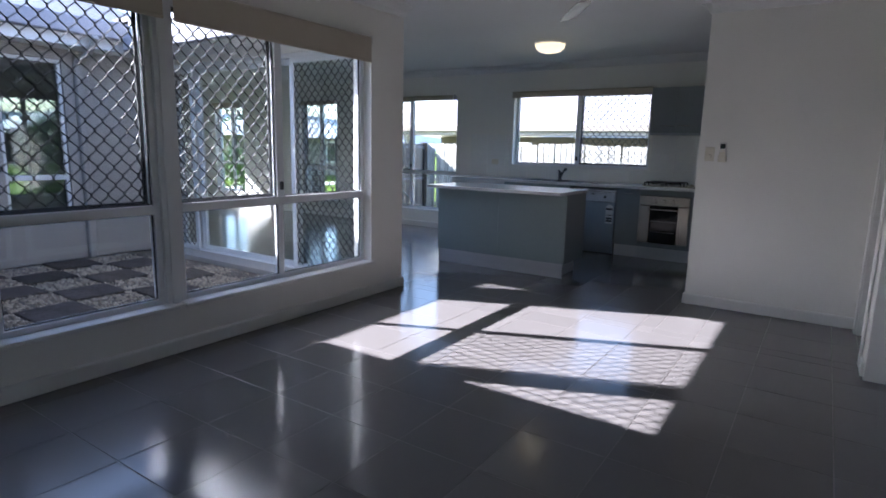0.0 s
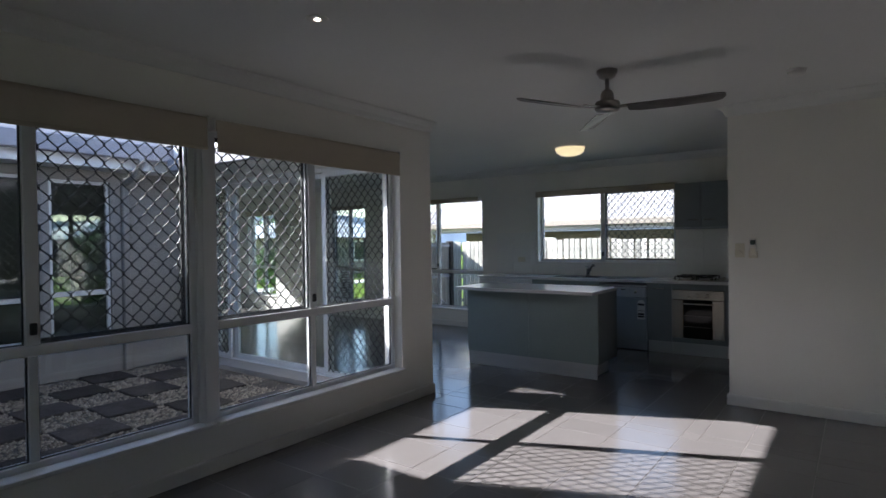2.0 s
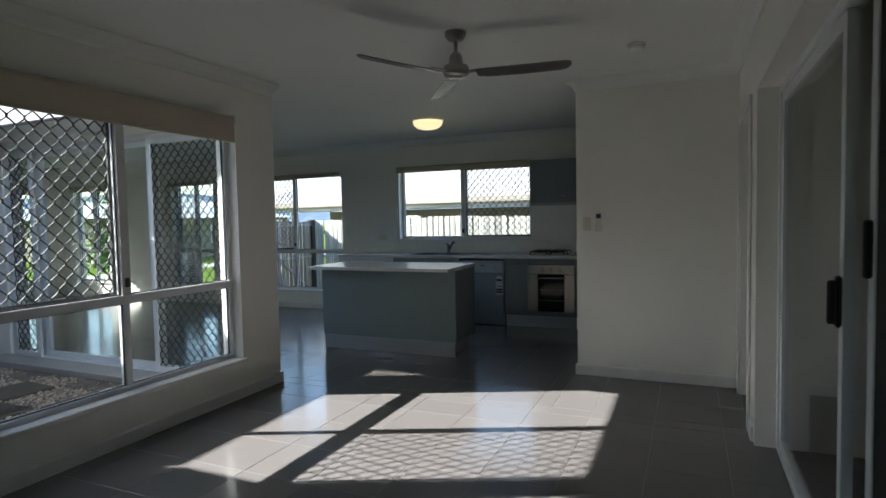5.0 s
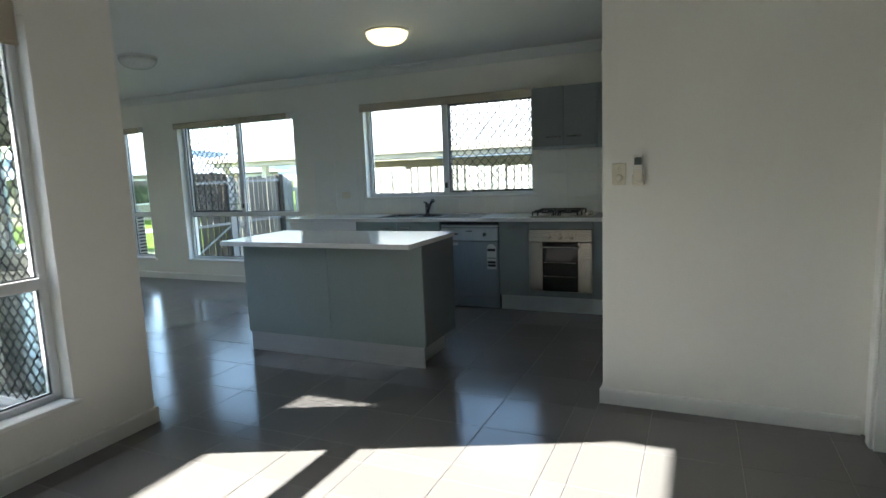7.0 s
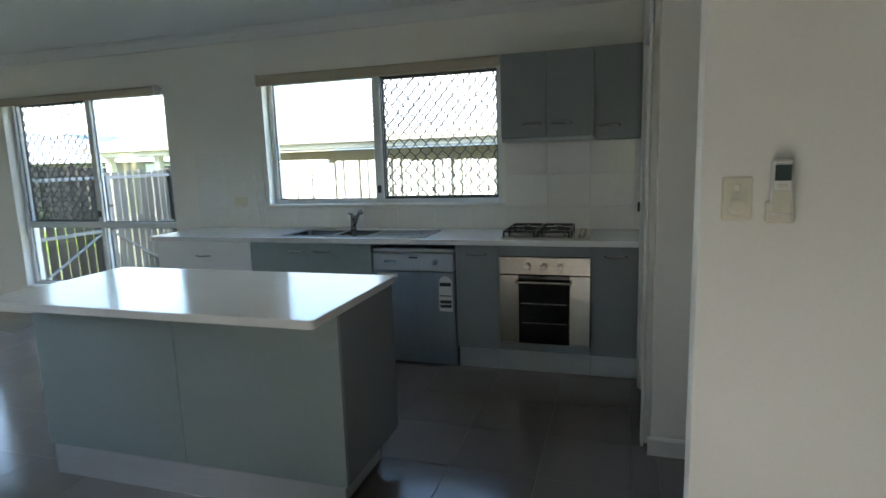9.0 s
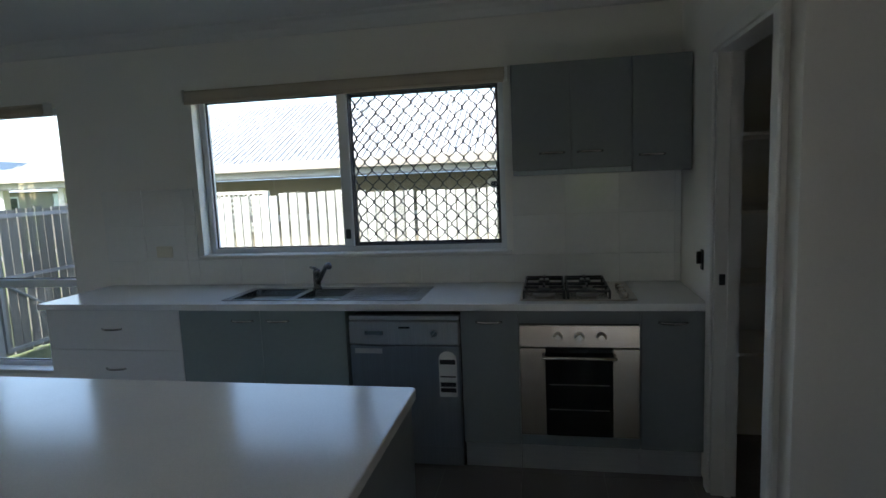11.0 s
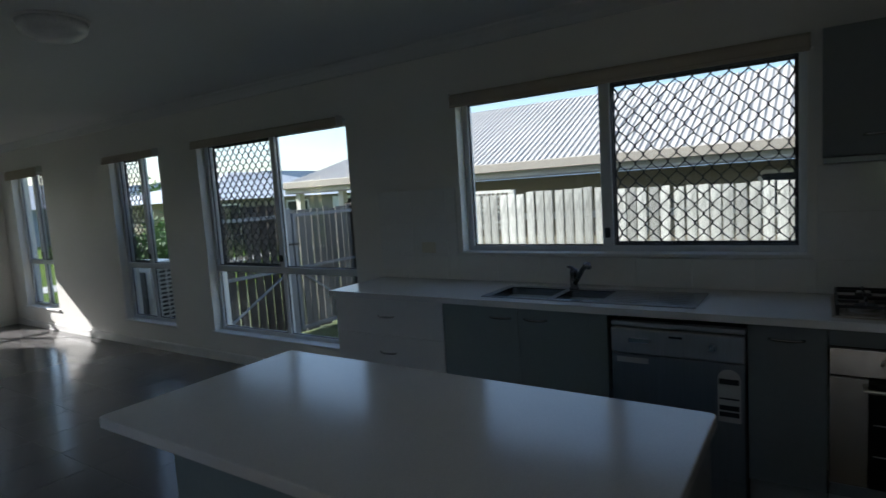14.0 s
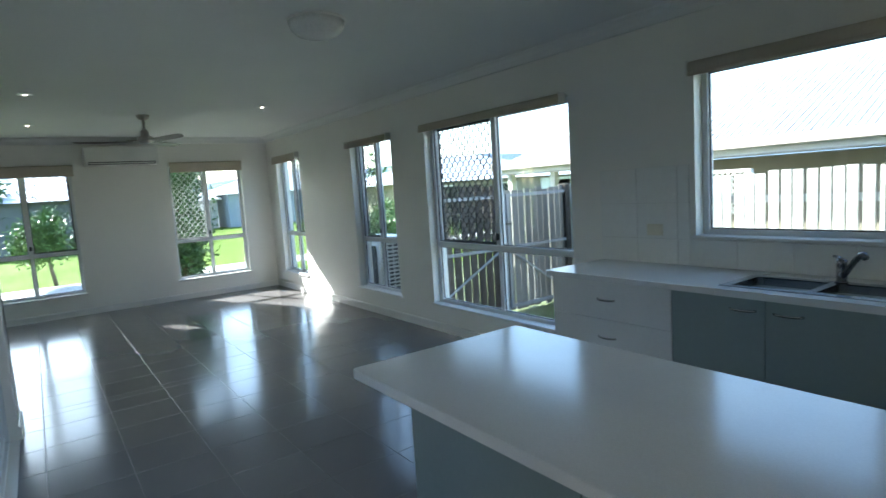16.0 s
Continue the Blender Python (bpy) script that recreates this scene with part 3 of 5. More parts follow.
part("catch", boxes((RX + 0.135, RX + 0.16, 3.15, 3.18, 1.16, 1.34), bevel=0.006), BLACK, lock)


def architrave(name, axis, face, out, a0, a1, z1, depth, label):
    put = placer(axis, face, out)
    d = thing(name, put((a0 + a1) / 2, 0, 0), label, "door frame", kind="structure")
    for n, q in (("jamb", (a0, a0 + 0.025, 0.0, z1)), ("jamb", (a1 - 0.025, a1, 0.0, z1)), ("head", (a0 + 0.025, a1 - 0.025, z1 - 0.025, z1))):
        part(n, put_box(bmesh.new(), put, q[0], q[1], -0.004, depth + 0.004, q[2], q[3]), TRIM, d)
    for n, q in (("casing", (a0 - 0.055, a0 + 0.012, 0.0, z1 - 0.013)), ("casing", (a1 - 0.012, a1 + 0.055, 0.0, z1 - 0.013)), ("casing", (a0 - 0.055, a1 + 0.055, z1 - 0.012, z1 + 0.055))):
        part(n, put_box(bmesh.new(), put, q[0], q[1], -0.02, -0.005, q[2], q[3], 0.005), TRIM, d)
    part("stop", put_box(bmesh.new(), put, a1 - 0.037, a1 - 0.025, depth * 0.5, depth * 0.5 + 0.03, 0.0, z1 - 0.026), TRIM, d)
    return d


architrave("door_3", "x", RX, 1, 5.08, 5.86, 2.04, 0.11, "white painted frame of an open bedroom doorway")
architrave("door_4", "x", -0.80, 1, 7.165, 7.855, 2.04, 0.10, "white painted frame of the open pantry doorway")
latch = thing("strike_plate", (-0.76, 7.825, 1.03), "dark metal strike plate on the pantry jamb", "strike plate")
part("plate", boxes((-0.785, -0.76, 7.822, 7.8295, 1.005, 1.055), bevel=0.001), BLACK, latch)

# ---- kitchen ----
FY = 7.95  # front of the base cabinets


def bow_handle(parent, x0, x1, y, z, name="handle"):
    bm = bmesh.new()
    n = 8
    pts = [(x0 + (x1 - x0) * i / n, y - 0.026 * math.sin(math.pi * i / n) ** 0.6, z) for i in range(n + 1)]
    tube(bm, pts, 0.0062, 8)
    return part(name, bm, HANDLE, parent, "curved brushed nickel bow handle", smooth=True)


def base_cabinet(x0, x1, doors, label, material, drawers=False):
    c = thing("base_cabinet", ((x0 + x1) / 2, 8.2, 0.0), label, "cabinet", "kitchen base cabinets")
    part("body", boxes((x0 + 0.001, x1 - 0.001, FY + 0.02, KY - 0.002, 0.15, 0.862)), material, c)
    part("kickboard", boxes((x0 + 0.001, x1 - 0.001, FY + 0.05, FY + 0.066, 0.0, 0.149)), KICK, c, "brushed metallic kickboard")
    if drawers:
        zs = [0.152, 0.385, 0.622, 0.858]
        for lo, hi in zip(zs, zs[1:]):
            f = part("drawer_front", boxes((x0 + 0.002, x1 - 0.002, FY, FY + 0.018, lo + 0.0015, hi - 0.0015), bevel=0.0012), material, c)
            bow_handle(f, (x0 + x1) / 2 - 0.065, (x0 + x1) / 2 + 0.065, FY - 0.002, hi - 0.11)
    else:
        w = (x1 - x0) / doors
        for i in range(doors):
            p, q = x0 + i * w, x0 + (i + 1) * w
            f = part("door", boxes((p + 0.002, q - 0.002, FY, FY + 0.018, 0.152, 0.858), bevel=0.0012), material, c)
            if doors == 2:
                a, b = (q - 0.17, q - 0.04) if i == 0 else (p + 0.04, p + 0.17)
            else:
                m = (p + q) / 2
                a, b = m - 0.065, m + 0.065
            bow_handle(f, a, b, FY - 0.002, 0.80)
    return c


base_cabinet(-4.46, -3.587, 1, "white laminate drawer unit with curved handles", CABINET_WHITE, drawers=True)
base_cabinet(-3.587, -2.60, 2, "grey-green two door cabinet under the sink", CABINET)
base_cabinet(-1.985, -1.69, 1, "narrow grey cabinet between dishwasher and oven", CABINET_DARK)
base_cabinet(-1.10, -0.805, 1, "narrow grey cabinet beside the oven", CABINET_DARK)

# dishwasher
dw = thing("dishwasher", (-2.29, 8.2, 0.0), "steel grey freestanding dishwasher with energy sticker under the bench", "dishwasher")
X0, X1 = -2.585, -1.99
part("body", boxes((X0 + 0.006, X1 - 0.006, FY + 0.03, KY - 0.01, 0.03, 0.82)), BLACK, dw)
part("top_rail", boxes((X0 + 0.002, X1 - 0.002, FY + 0.002, FY + 0.05, 0.806, 0.828), bevel=0.003), KICK, dw)
panel = part("control_panel", boxes((X0 + 0.002, X1 - 0.002, FY - 0.012, FY + 0.03, 0.676, 0.80), bevel=0.006), DW_LIGHT, dw)
part("pull_recess", boxes((X0 + 0.09, X0 + 0.19, FY - 0.0145, FY - 0.011, 0.73, 0.752), bevel=0.001), CHROME, panel)
part("badge", boxes((-2.31, -2.25, FY - 0.0135, FY - 0.011, 0.765, 0.775)), INK, panel)
bm = lathe(bmesh.new(), [(0.02, 0.0), (0.02, 0.008), (0.016, 0.016), (0.0, 0.017)][:3], (X1 - 0.13, FY - 0.012, 0.742), 20, "y")
box(bm, X1 - 0.134, X1 - 0.126, FY - 0.04, FY - 0.026, 0.722, 0.762, 0.002, Matrix.Translation((X1 - 0.13, 0, 0.742)) @ Matrix.Rotation(radians(40), 4, "Y") @ Matrix.Translation((-X1 + 0.13, 0, -0.742)))
part("dial", bm, CHROME, panel)
front = part("door", boxes((X0 + 0.002, X1 - 0.002, FY - 0.006, FY + 0.03, 0.118, 0.67), bevel=0.005), STEEL_DW, dw)
part("sticker", boxes((X0 + 0.03, X0 + 0.18, FY - 0.008, FY - 0.0055, 0.628, 0.655)), PAPER, front, "grey maker's strip")
st = bmesh.new()
box(st, -2.105, -2.01, FY - 0.0075, FY - 0.0055, 0.40, 0.60)
for k in range(9):
    a0, a1 = math.pi * k / 9, math.pi * (k + 1) / 9
    vs = [st.verts.new((-2.0575 + 0.0475 * math.cos(a), FY - 0.0075, 0.60 + 0.045 * math.sin(a))) for a in (a0, a1)] + [st.verts.new((-2.0575, FY - 0.0075, 0.60))]
    st.faces.new(vs)
sticker = part("energy_sticker", st, PAPER, front, "white rating sticker with black boxes")
for z0, z1 in ((0.575, 0.60), (0.505, 0.512), (0.455, 0.478), (0.425, 0.447)):
    part("print_bar", boxes((-2.098, -2.017, FY - 0.009, FY - 0.0075, z0, z1)), INK, sticker)
part("kick_panel", boxes((X0 + 0.004, X1 - 0.004, FY + 0.012, FY + 0.03, 0.012, 0.112), bevel=0.003), STEEL_DW, dw)
for x in (X0 + 0.03, X1 - 0.03):
    part("foot", lathe(bmesh.new(), [(0.018, 0.0), (0.018, 0.03)], (x, FY + 0.06, 0.0), 10), BLACK, dw)

# oven
ov = thing("oven", (-1.395, 8.2, 0.0), "stainless steel built-in oven with three knobs and dark glass", "oven")
X0, X1 = -1.688, -1.102
part("filler", boxes((X0, X1, FY + 0.001, FY + 0.018, 0.792, 0.858)), CABINET_DARK, ov, "grey laminate filler strip")
part("body", boxes((X0 + 0.002, X1 - 0.002, FY + 0.03, KY - 0.01, 0.155, 0.858)), BLACK, ov)
part("kickboard", boxes((X0, X1, FY + 0.05, FY + 0.066, 0.0, 0.149)), KICK, ov, "brushed metallic kickboard")
part("lower_panel", boxes((X0 + 0.002, X1 - 0.002, FY + 0.001, FY + 0.02, 0.154, 0.205), bevel=0.001), CABINET_DARK, ov)
fascia = part("control_panel", boxes((X0 + 0.002, X1 - 0.002, FY - 0.012, FY + 0.028, 0.674, 0.787), bevel=0.003), STEEL, ov)
for i in range(3):
    x = -1.497 + i * 0.105
    k = part("knob", lathe(bmesh.new(), [(0.026, 0.0), (0.026, 0.004), (0.021, 0.006), (0.019, 0.026), (0.016, 0.03)], (x, FY - 0.012, 0.728), 20, "y"), STEEL, fascia, "round steel knob")
    part("pointer", boxes((x - 0.003, x + 0.003, FY - 0.046, FY - 0.040, 0.708, 0.748), bevel=0.001), CHROME, k)
door = part("door", boxes((X0 + 0.002, -1.558, FY - 0.012, FY + 0.026, 0.212, 0.668), bevel=0.003), STEEL, ov)
part("door", boxes((-1.232, X1 - 0.002, FY - 0.012, FY + 0.026, 0.212, 0.668), bevel=0.003), STEEL, ov)
part("door_glass", boxes((-1.557, -1.233, FY - 0.010, FY + 0.024, 0.212, 0.668), bevel=0.002), OVEN_GLASS, door, "dark glossy oven glass")
hb = tube(bmesh.new(), [(-1.575, FY - 0.045, 0.628), (-1.215, FY - 0.045, 0.628)], 0.009, 10)
for x in (-1.54, -1.25):
    tube(hb, [(x, FY - 0.045, 0.628), (x, FY - 0.008, 0.628)], 0.007, 8)
part("door_handle", hb, STEEL, door, "round steel bar handle", smooth=True)
for z in (0.35, 0.48):
    part("oven_rack", boxes((-1.54, -1.25, FY - 0.0115, FY - 0.0098, z, z + 0.003)), NICKEL, door)

# benchtop with the sink cut out
SX0, SX1, SY0, SY1 = -3.34, -2.20, 7.99, 8.36
bm = bmesh.new()
for d in ((-4.483, SX0 + 0.02), (SX1 - 0.02, -0.802)):
    box(bm, d[0], d[1], 7.915, KY - 0.001, 0.864, 0.90, 0.003)
box(bm, SX0 + 0.02, SX1 - 0.02, 7.915, SY0 + 0.02, 0.864, 0.90)
box(bm, SX0 + 0.02, SX1 - 0.02, SY1 - 0.02, KY - 0.001, 0.864, 0.90)
solid("benchtop", bm, BENCH, "long white stone-look kitchen benchtop along the wall", "benchtop", at=(-2.6, 8.2, 0.864))

sink = thing("sink", (-2.77, 8.18, 0.90), "stainless steel double bowl sink with drainer set in the bench", "sink")
rim = bmesh.new()
bowls = [(-3.29, -2.95, 8.01, 8.30), (-2.91, -2.66, 8.03, 8.30)]
cuts = sorted({SX0, SX1, *[b[0] for b in bowls], *[b[1] for b in bowls]})
for p, q in zip(cuts, cuts[1:]):
    b = next((b for b in bowls if b[0] <= p and b[1] >= q), None)
    for y0, y1 in ([(SY0, b[2]), (b[3], SY1)] if b else [(SY0, SY1)]):
        box(rim, p, q, y0, y1, 0.9005, 0.906)
part("rim", rim, SINK_STEEL, sink)
for b in bowls:
    bm = bmesh.new()
    box(bm, b[0], b[1], b[2], b[3], 0.74, 0.9045, 0.0)
    top = [f for f in bm.faces if f.normal.z > 0.9]
    bmesh.ops.delete(bm, geom=top, context="FACES")
    bmesh.ops.bevel(bm, geom=[e for e in bm.edges if not e.is_boundary], offset=0.03, segments=3, affect="EDGES", profile=0.5)
    o = part("bowl", bm, SINK_STEEL, sink, smooth=True)
    part("drain", lathe(bmesh.new(), [(0.035, 0.0), (0.035, 0.004), (0.02, 0.002)], ((b[0] + b[1]) / 2, (b[2] + b[3]) / 2, 0.742), 16), CHROME, o)
for i in range(7):
    y = 8.04 + i * 0.042
    part("drainer_rib", boxes((-2.60, -2.26, y, y + 0.012, 0.9058, 0.9068), bevel=0.0004), SINK_STEEL, sink)

tap = thing("tap", (-2.91, 8.34, 0.906), "chrome single lever kitchen mixer tap", "tap")
part("base", lathe(bmesh.new(), [(0.028, 0.0), (0.028, 0.006), (0.023, 0.01), (0.022, 0.085), (0.023, 0.09), (0.023, 0.108), (0.016, 0.116)], (-2.91, 8.33, 0.906), 20), TAP_CHROME, tap, smooth=True)
part("spout", tube(bmesh.new(), [(-2.905, 8.325, 0.935), (-2.875, 8.297, 0.972), (-2.835, 8.259, 1.022), (-2.80, 8.226, 1.058), (-2.782, 8.209, 1.064), (-2.77, 8.198, 1.05)], [0.015, 0.0145, 0.014, 0.015, 0.016, 0.015]), TAP_CHROME, tap, smooth=True)
part("lever", tube(bmesh.new(), [(-2.91, 8.33, 1.016), (-2.914, 8.315, 1.03), (-2.922, 8.27, 1.043)], [0.014, 0.009, 0.006]), TAP_CHROME, tap, smooth=True)

hob = thing("cooktop", (-1.395, 8.2, 0.90), "four burner gas cooktop with black trivets", "cooktop")
part("tray", boxes((-1.68, -1.11, 7.97, 8.44, 0.9005, 0.912), bevel=0.004), STEEL, hob)
for cx in (-1.56, -1.34):
    for cy in (8.08, 8.32):
        r = 0.045 if cy < 8.2 else 0.036
        bn = part("burner", lathe(bmesh.new(), [(r + 0.012, 0.0), (r + 0.012, 0.008), (r, 0.012), (r, 0.02)], (cx, cy, 0.912), 20), NICKEL, hob)
        part("burner_cap", lathe(bmesh.new(), [(r - 0.004, 0.0), (r - 0.004, 0.008), (r - 0.012, 0.011)], (cx, cy, 0.932), 20), BLACK, bn)
for cx in (-1.56, -1.34):
    bm = bmesh.new()
    for y in (7.995, 8.19, 8.21, 8.415):
        box(bm, cx - 0.105, cx + 0.105, y - 0.005, y + 0.005, 0.940, 0.952, 0.002)
    for x in (cx - 0.10, cx + 0.10):
        box(bm, x - 0.005, x + 0.005, 7.99, 8.42, 0.940, 0.952, 0.002)
    for cy in (8.08, 8.32):
        for a in range(4):
            m = Matrix.Translation((cx, cy, 0)) @ Matrix.Rotation(math.pi / 2 * a, 4, "Z")
            box(bm, 0.025, 0.10, -0.005, 0.005, 0.945, 0.958, 0.002, m)
    for x in (cx - 0.10, cx + 0.10):
        for y in (7.995, 8.2, 8.415):
            box(bm, x - 0.006, x + 0.006, y - 0.006, y + 0.006, 0.912, 0.942)
    part("trivet", bm, BLACK, hob, "black cast iron pan support")
for i in range(4):
    part("knob", lathe(bmesh.new(), [(0.019, 0.0), (0.018, 0.018), (0.014, 0.022)], (-1.165, 8.03 + i * 0.085, 0.912), 16), STEEL, hob)

# wall cabinets and range hood
def wall_cabinet(x0, x1, doors, z0, label):
    c = thing("wall_cabinet", ((x0 + x1) / 2, 8.37, z0), label, "cabinet", "kitchen wall cabinets")
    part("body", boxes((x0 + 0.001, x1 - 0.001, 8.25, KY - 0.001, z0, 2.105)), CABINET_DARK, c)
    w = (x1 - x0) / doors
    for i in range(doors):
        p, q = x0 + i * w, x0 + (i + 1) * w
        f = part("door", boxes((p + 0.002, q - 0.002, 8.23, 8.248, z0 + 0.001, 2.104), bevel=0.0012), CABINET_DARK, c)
        a, b = (q - 0.16, q - 0.035) if i == 0 and doors == 2 else (p + 0.035, p + 0.16)
        bow_handle(f, a, b, 8.228, z0 + 0.085)
    return c


wall_cabinet(-1.715, -1.10, 2, 1.555, "grey double wall cabinet above the cooktop")
wall_cabinet(-1.10, -0.81, 1, 1.525, "narrow grey wall cabinet beside the pantry")
hood = thing("range_hood", (-1.4, 8.37, 1.515), "slim stainless slide-out range hood under the cabinet", "range hood")
part("body", boxes((-1.70, -1.115, 8.27, KY - 0.003, 1.528, 1.554)), STEEL, hood)
part("front_lip", boxes((-1.71, -1.105, 8.225, 8.268, 1.526, 1.553), bevel=0.003), STEEL_DW, hood)

# island
isl = thing("kitchen_island", (-2.73, 6.48, 0.0), "grey-green kitchen island with silver kickboard", "island")
part("body", boxes((-3.50, -1.97, 6.225, 6.735, 0.15, 0.862)), CABINET, isl)
part("front_panel", boxes((-3.519, -2.7315, 6.205, 6.224, 0.151, 0.862), bevel=0.001), CABINET, isl)
part("front_panel", boxes((-2.7275, -1.951, 6.205, 6.224, 0.151, 0.862), bevel=0.001), CABINET, isl)
# End panels match the front; the darker laminate paints their shade.
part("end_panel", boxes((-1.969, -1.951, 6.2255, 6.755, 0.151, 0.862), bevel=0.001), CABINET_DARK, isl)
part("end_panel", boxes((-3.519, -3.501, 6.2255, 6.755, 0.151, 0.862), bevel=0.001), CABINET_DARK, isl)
part("kickboard", boxes((-3.505, -1.965, 6.212, 6.224, 0.0, 0.149)), KICK, isl, "brushed silver kickboard")
for x0, x1 in ((-2.04, -2.028), (-3.442, -3.43)):
    part("kickboard", boxes((x0, x1, 6.2245, 6.70, 0.0, 0.149)), KICK, isl, "brushed silver kickboard")
part("kickboard", boxes((-3.4295, -2.0405, 6.688, 6.70, 0.0, 0.149)), KICK, isl, "brushed silver kickboard")
for i in range(3):
    x0 = -3.498 + i * 0.5095
    d = part("door", boxes((x0 + 0.002, x0 + 0.5075, 6.736, 6.754, 0.152, 0.858), bevel=0.001), CABINET, isl)
bm = boxes((-3.555, -1.935, 6.0, 6.77, 0.866, 0.90))
bmesh.ops.bevel(bm, geom=[e for e in bm.edges if abs(e.verts[0].co.z - e.verts[1].co.z) > 0.01], offset=0.02, segments=4, affect="EDGES", profile=0.5)
bmesh.ops.bevel(bm, geom=[e for e in bm.edges if abs(e.verts[0].co.z - e.verts[1].co.z) < 0.001 and len(e.link_faces) == 2 and e.calc_face_angle(0) > 1.0], offset=0.004, segments=2, affect="EDGES", profile=0.5)
solid("island_benchtop", bm, BENCH, "white stone-look island top overhanging its front", "benchtop", at=(-2.73, 6.4, 0.866))


# small wall fittings
def outlet(at, axis, out, w, h, label, name, rockers):
    put = placer(axis, 0, 1)
    o = thing(name, at, label, name.replace("_", " "))
    x, y, z = at
    bm = boxes((x - w / 2, x + w / 2, y - 0.009, y - 0.0005, z - h / 2, z + h / 2), bevel=0.003)
    part("plate", bm, IVORY, o)
    for rx, rz, rw, rh in rockers:
        part("rocker", boxes((x + rx - rw / 2, x + rx + rw / 2, y - 0.014, y - 0.009, z + rz - rh / 2, z + rz + rh / 2), bevel=0.002), IVORY, o)
    return o


outlet((-4.04, KY - 0.012, 1.125), "y", -1, 0.118, 0.075, "white double power outlet on the tiled splashback", "power_outlet", [(-0.03, 0.022, 0.012, 0.016), (0.03, 0.022, 0.012, 0.016)])
sw = outlet((-0.64, 6.01, 1.305), "y", -1, 0.072, 0.116, "cream wall switch with fan dial on the white wall", "wall_switch", [(0.0, 0.03, 0.014, 0.02)])
part("dial", lathe(bmesh.new(), [(0.02, 0.0), (0.018, 0.016), (0.012, 0.018)], (-0.64, 6.001, 1.285), 18, "y"), IVORY, sw)
rc = thing("remote_holder", (-0.54, 6.01, 1.27), "cream air conditioner remote in its wall holder", "remote control")
part("cradle", boxes((-0.572, -0.508, 5.982, 6.0095, 1.242, 1.30), bevel=0.005), IVORY, rc)
rem = part("remote", boxes((-0.565, -0.515, 5.978, 6.0, 1.262, 1.405), bevel=0.006), PLASTIC, rc)
part("display", boxes((-0.559, -0.521, 5.9765, 5.979, 1.352, 1.392), bevel=0.001), SCREEN_LCD, rem, "dark display")
part("button", boxes((-0.551, -0.529, 5.9765, 5.979, 1.334, 1.343), bevel=0.0008), IVORY, rem)
part("flap", boxes((-0.561, -0.519, 5.9762, 5.9785, 1.268, 1.327), bevel=0.001), IVORY, rem, "cream button cover")
box_lever = thing("blind_catch", (-0.812, 8.04, 1.09), "small black catch on the wall beside the bench", "catch")
part("plate", boxes((-0.808, -0.8005, 8.02, 8.06, 1.04, 1.14), bevel=0.003), BLACK, box_lever)
part("tongue", boxes((-0.83, -0.808, 8.032, 8.048, 1.07, 1.13), bevel=0.004), BLACK, box_lever)

# pantry shelves
for z in (0.62, 0.97, 1.32, 1.685):
    s = thing("pantry_shelf", (-0.2, 8.3, z), "white laminate pantry shelf, empty", "shelf", "pantry shelves")
    part("board", boxes((-0.698, 0.348, 8.06, KY - 0.002, z - 0.016, z), bevel=0.001), PANTRY, s)
    part("cleat", boxes((-0.698, -0.68, 8.08, KY - 0.004, z - 0.045, z - 0.017)), PANTRY, s)
    part("cleat", boxes((0.33, 0.348, 8.08, KY - 0.004, z - 0.045, z - 0.017)), PANTRY, s)


# ---- ceiling fittings ----
def ceiling_fan(at, hub_z, angles, label):
    x, y = at
    f = thing("ceiling_fan", (x, y, CEIL), label, "ceiling fan", "ceiling fans")
    part("canopy", lathe(bmesh.new(), [(0.03, -0.055), (0.05, -0.045), (0.066, -0.02), (0.068, 0.0)], (x, y, CEIL - 0.0005), 24), NICKEL, f, smooth=True)
    part("rod", lathe(bmesh.new(), [(0.013, 0.0), (0.013, CEIL - 0.05 - hub_z - 0.1)], (x, y, hub_z + 0.1), 14), NICKEL, f, smooth=True)
    part("motor", lathe(bmesh.new(), [(0.02, 0.125), (0.034, 0.115), (0.042, 0.09), (0.045, 0.055), (0.075, 0.045), (0.082, 0.03), (0.082, 0.0), (0.07, -0.018), (0.03, -0.028)][::-1], (x, y, hub_z), 28), NICKEL, f, smooth=True)
    for a in angles:
        m = Matrix.Translation((x, y, hub_z)) @ Matrix.Rotation(radians(a), 4, "Z")
        bm = bmesh.new()
        outline = [(0.13, 0.045), (0.20, 0.058), (0.40, 0.062), (0.64, 0.058), (0.68, 0.045), (0.70, 0.02)]
        ring = [(u, v) for u, v in outline] + [(u, -v) for u, v in outline[::-1]]
        tilt = Matrix.Rotation(radians(-11), 4, "X")
        top = [bm.verts.new(m @ tilt @ Vector((u, v, 0.003 - 0.012 * v * v / 0.0036))) for u, v in ring]
        low = [bm.verts.new(m @ tilt @ Vector((u, v, -0.001 - 0.012 * v * v / 0.0036))) for u, v in ring]
        n = len(ring)
        bm.faces.new(top), bm.faces.new(low[::-1])
        for i in range(n):
            bm.faces.new((top[i], low[i], low[(i + 1) % n], top[(i + 1) % n]))
        b = part("blade", bm, BLADE, f)
        part("blade_arm", box(bmesh.new(), 0.06, 0.19, -0.018, 0.018, 0.004, 0.012, 0.002, m @ tilt), NICKEL, b)
    return f


ceiling_fan((-1.165, 4.375), 2.27, (243, 7, 124), "three blade brushed metal ceiling fan in the living room")
ceiling_fan((-9.04, 6.315), 2.235, (20, 140, 260), "three blade metal ceiling fan in the lounge")


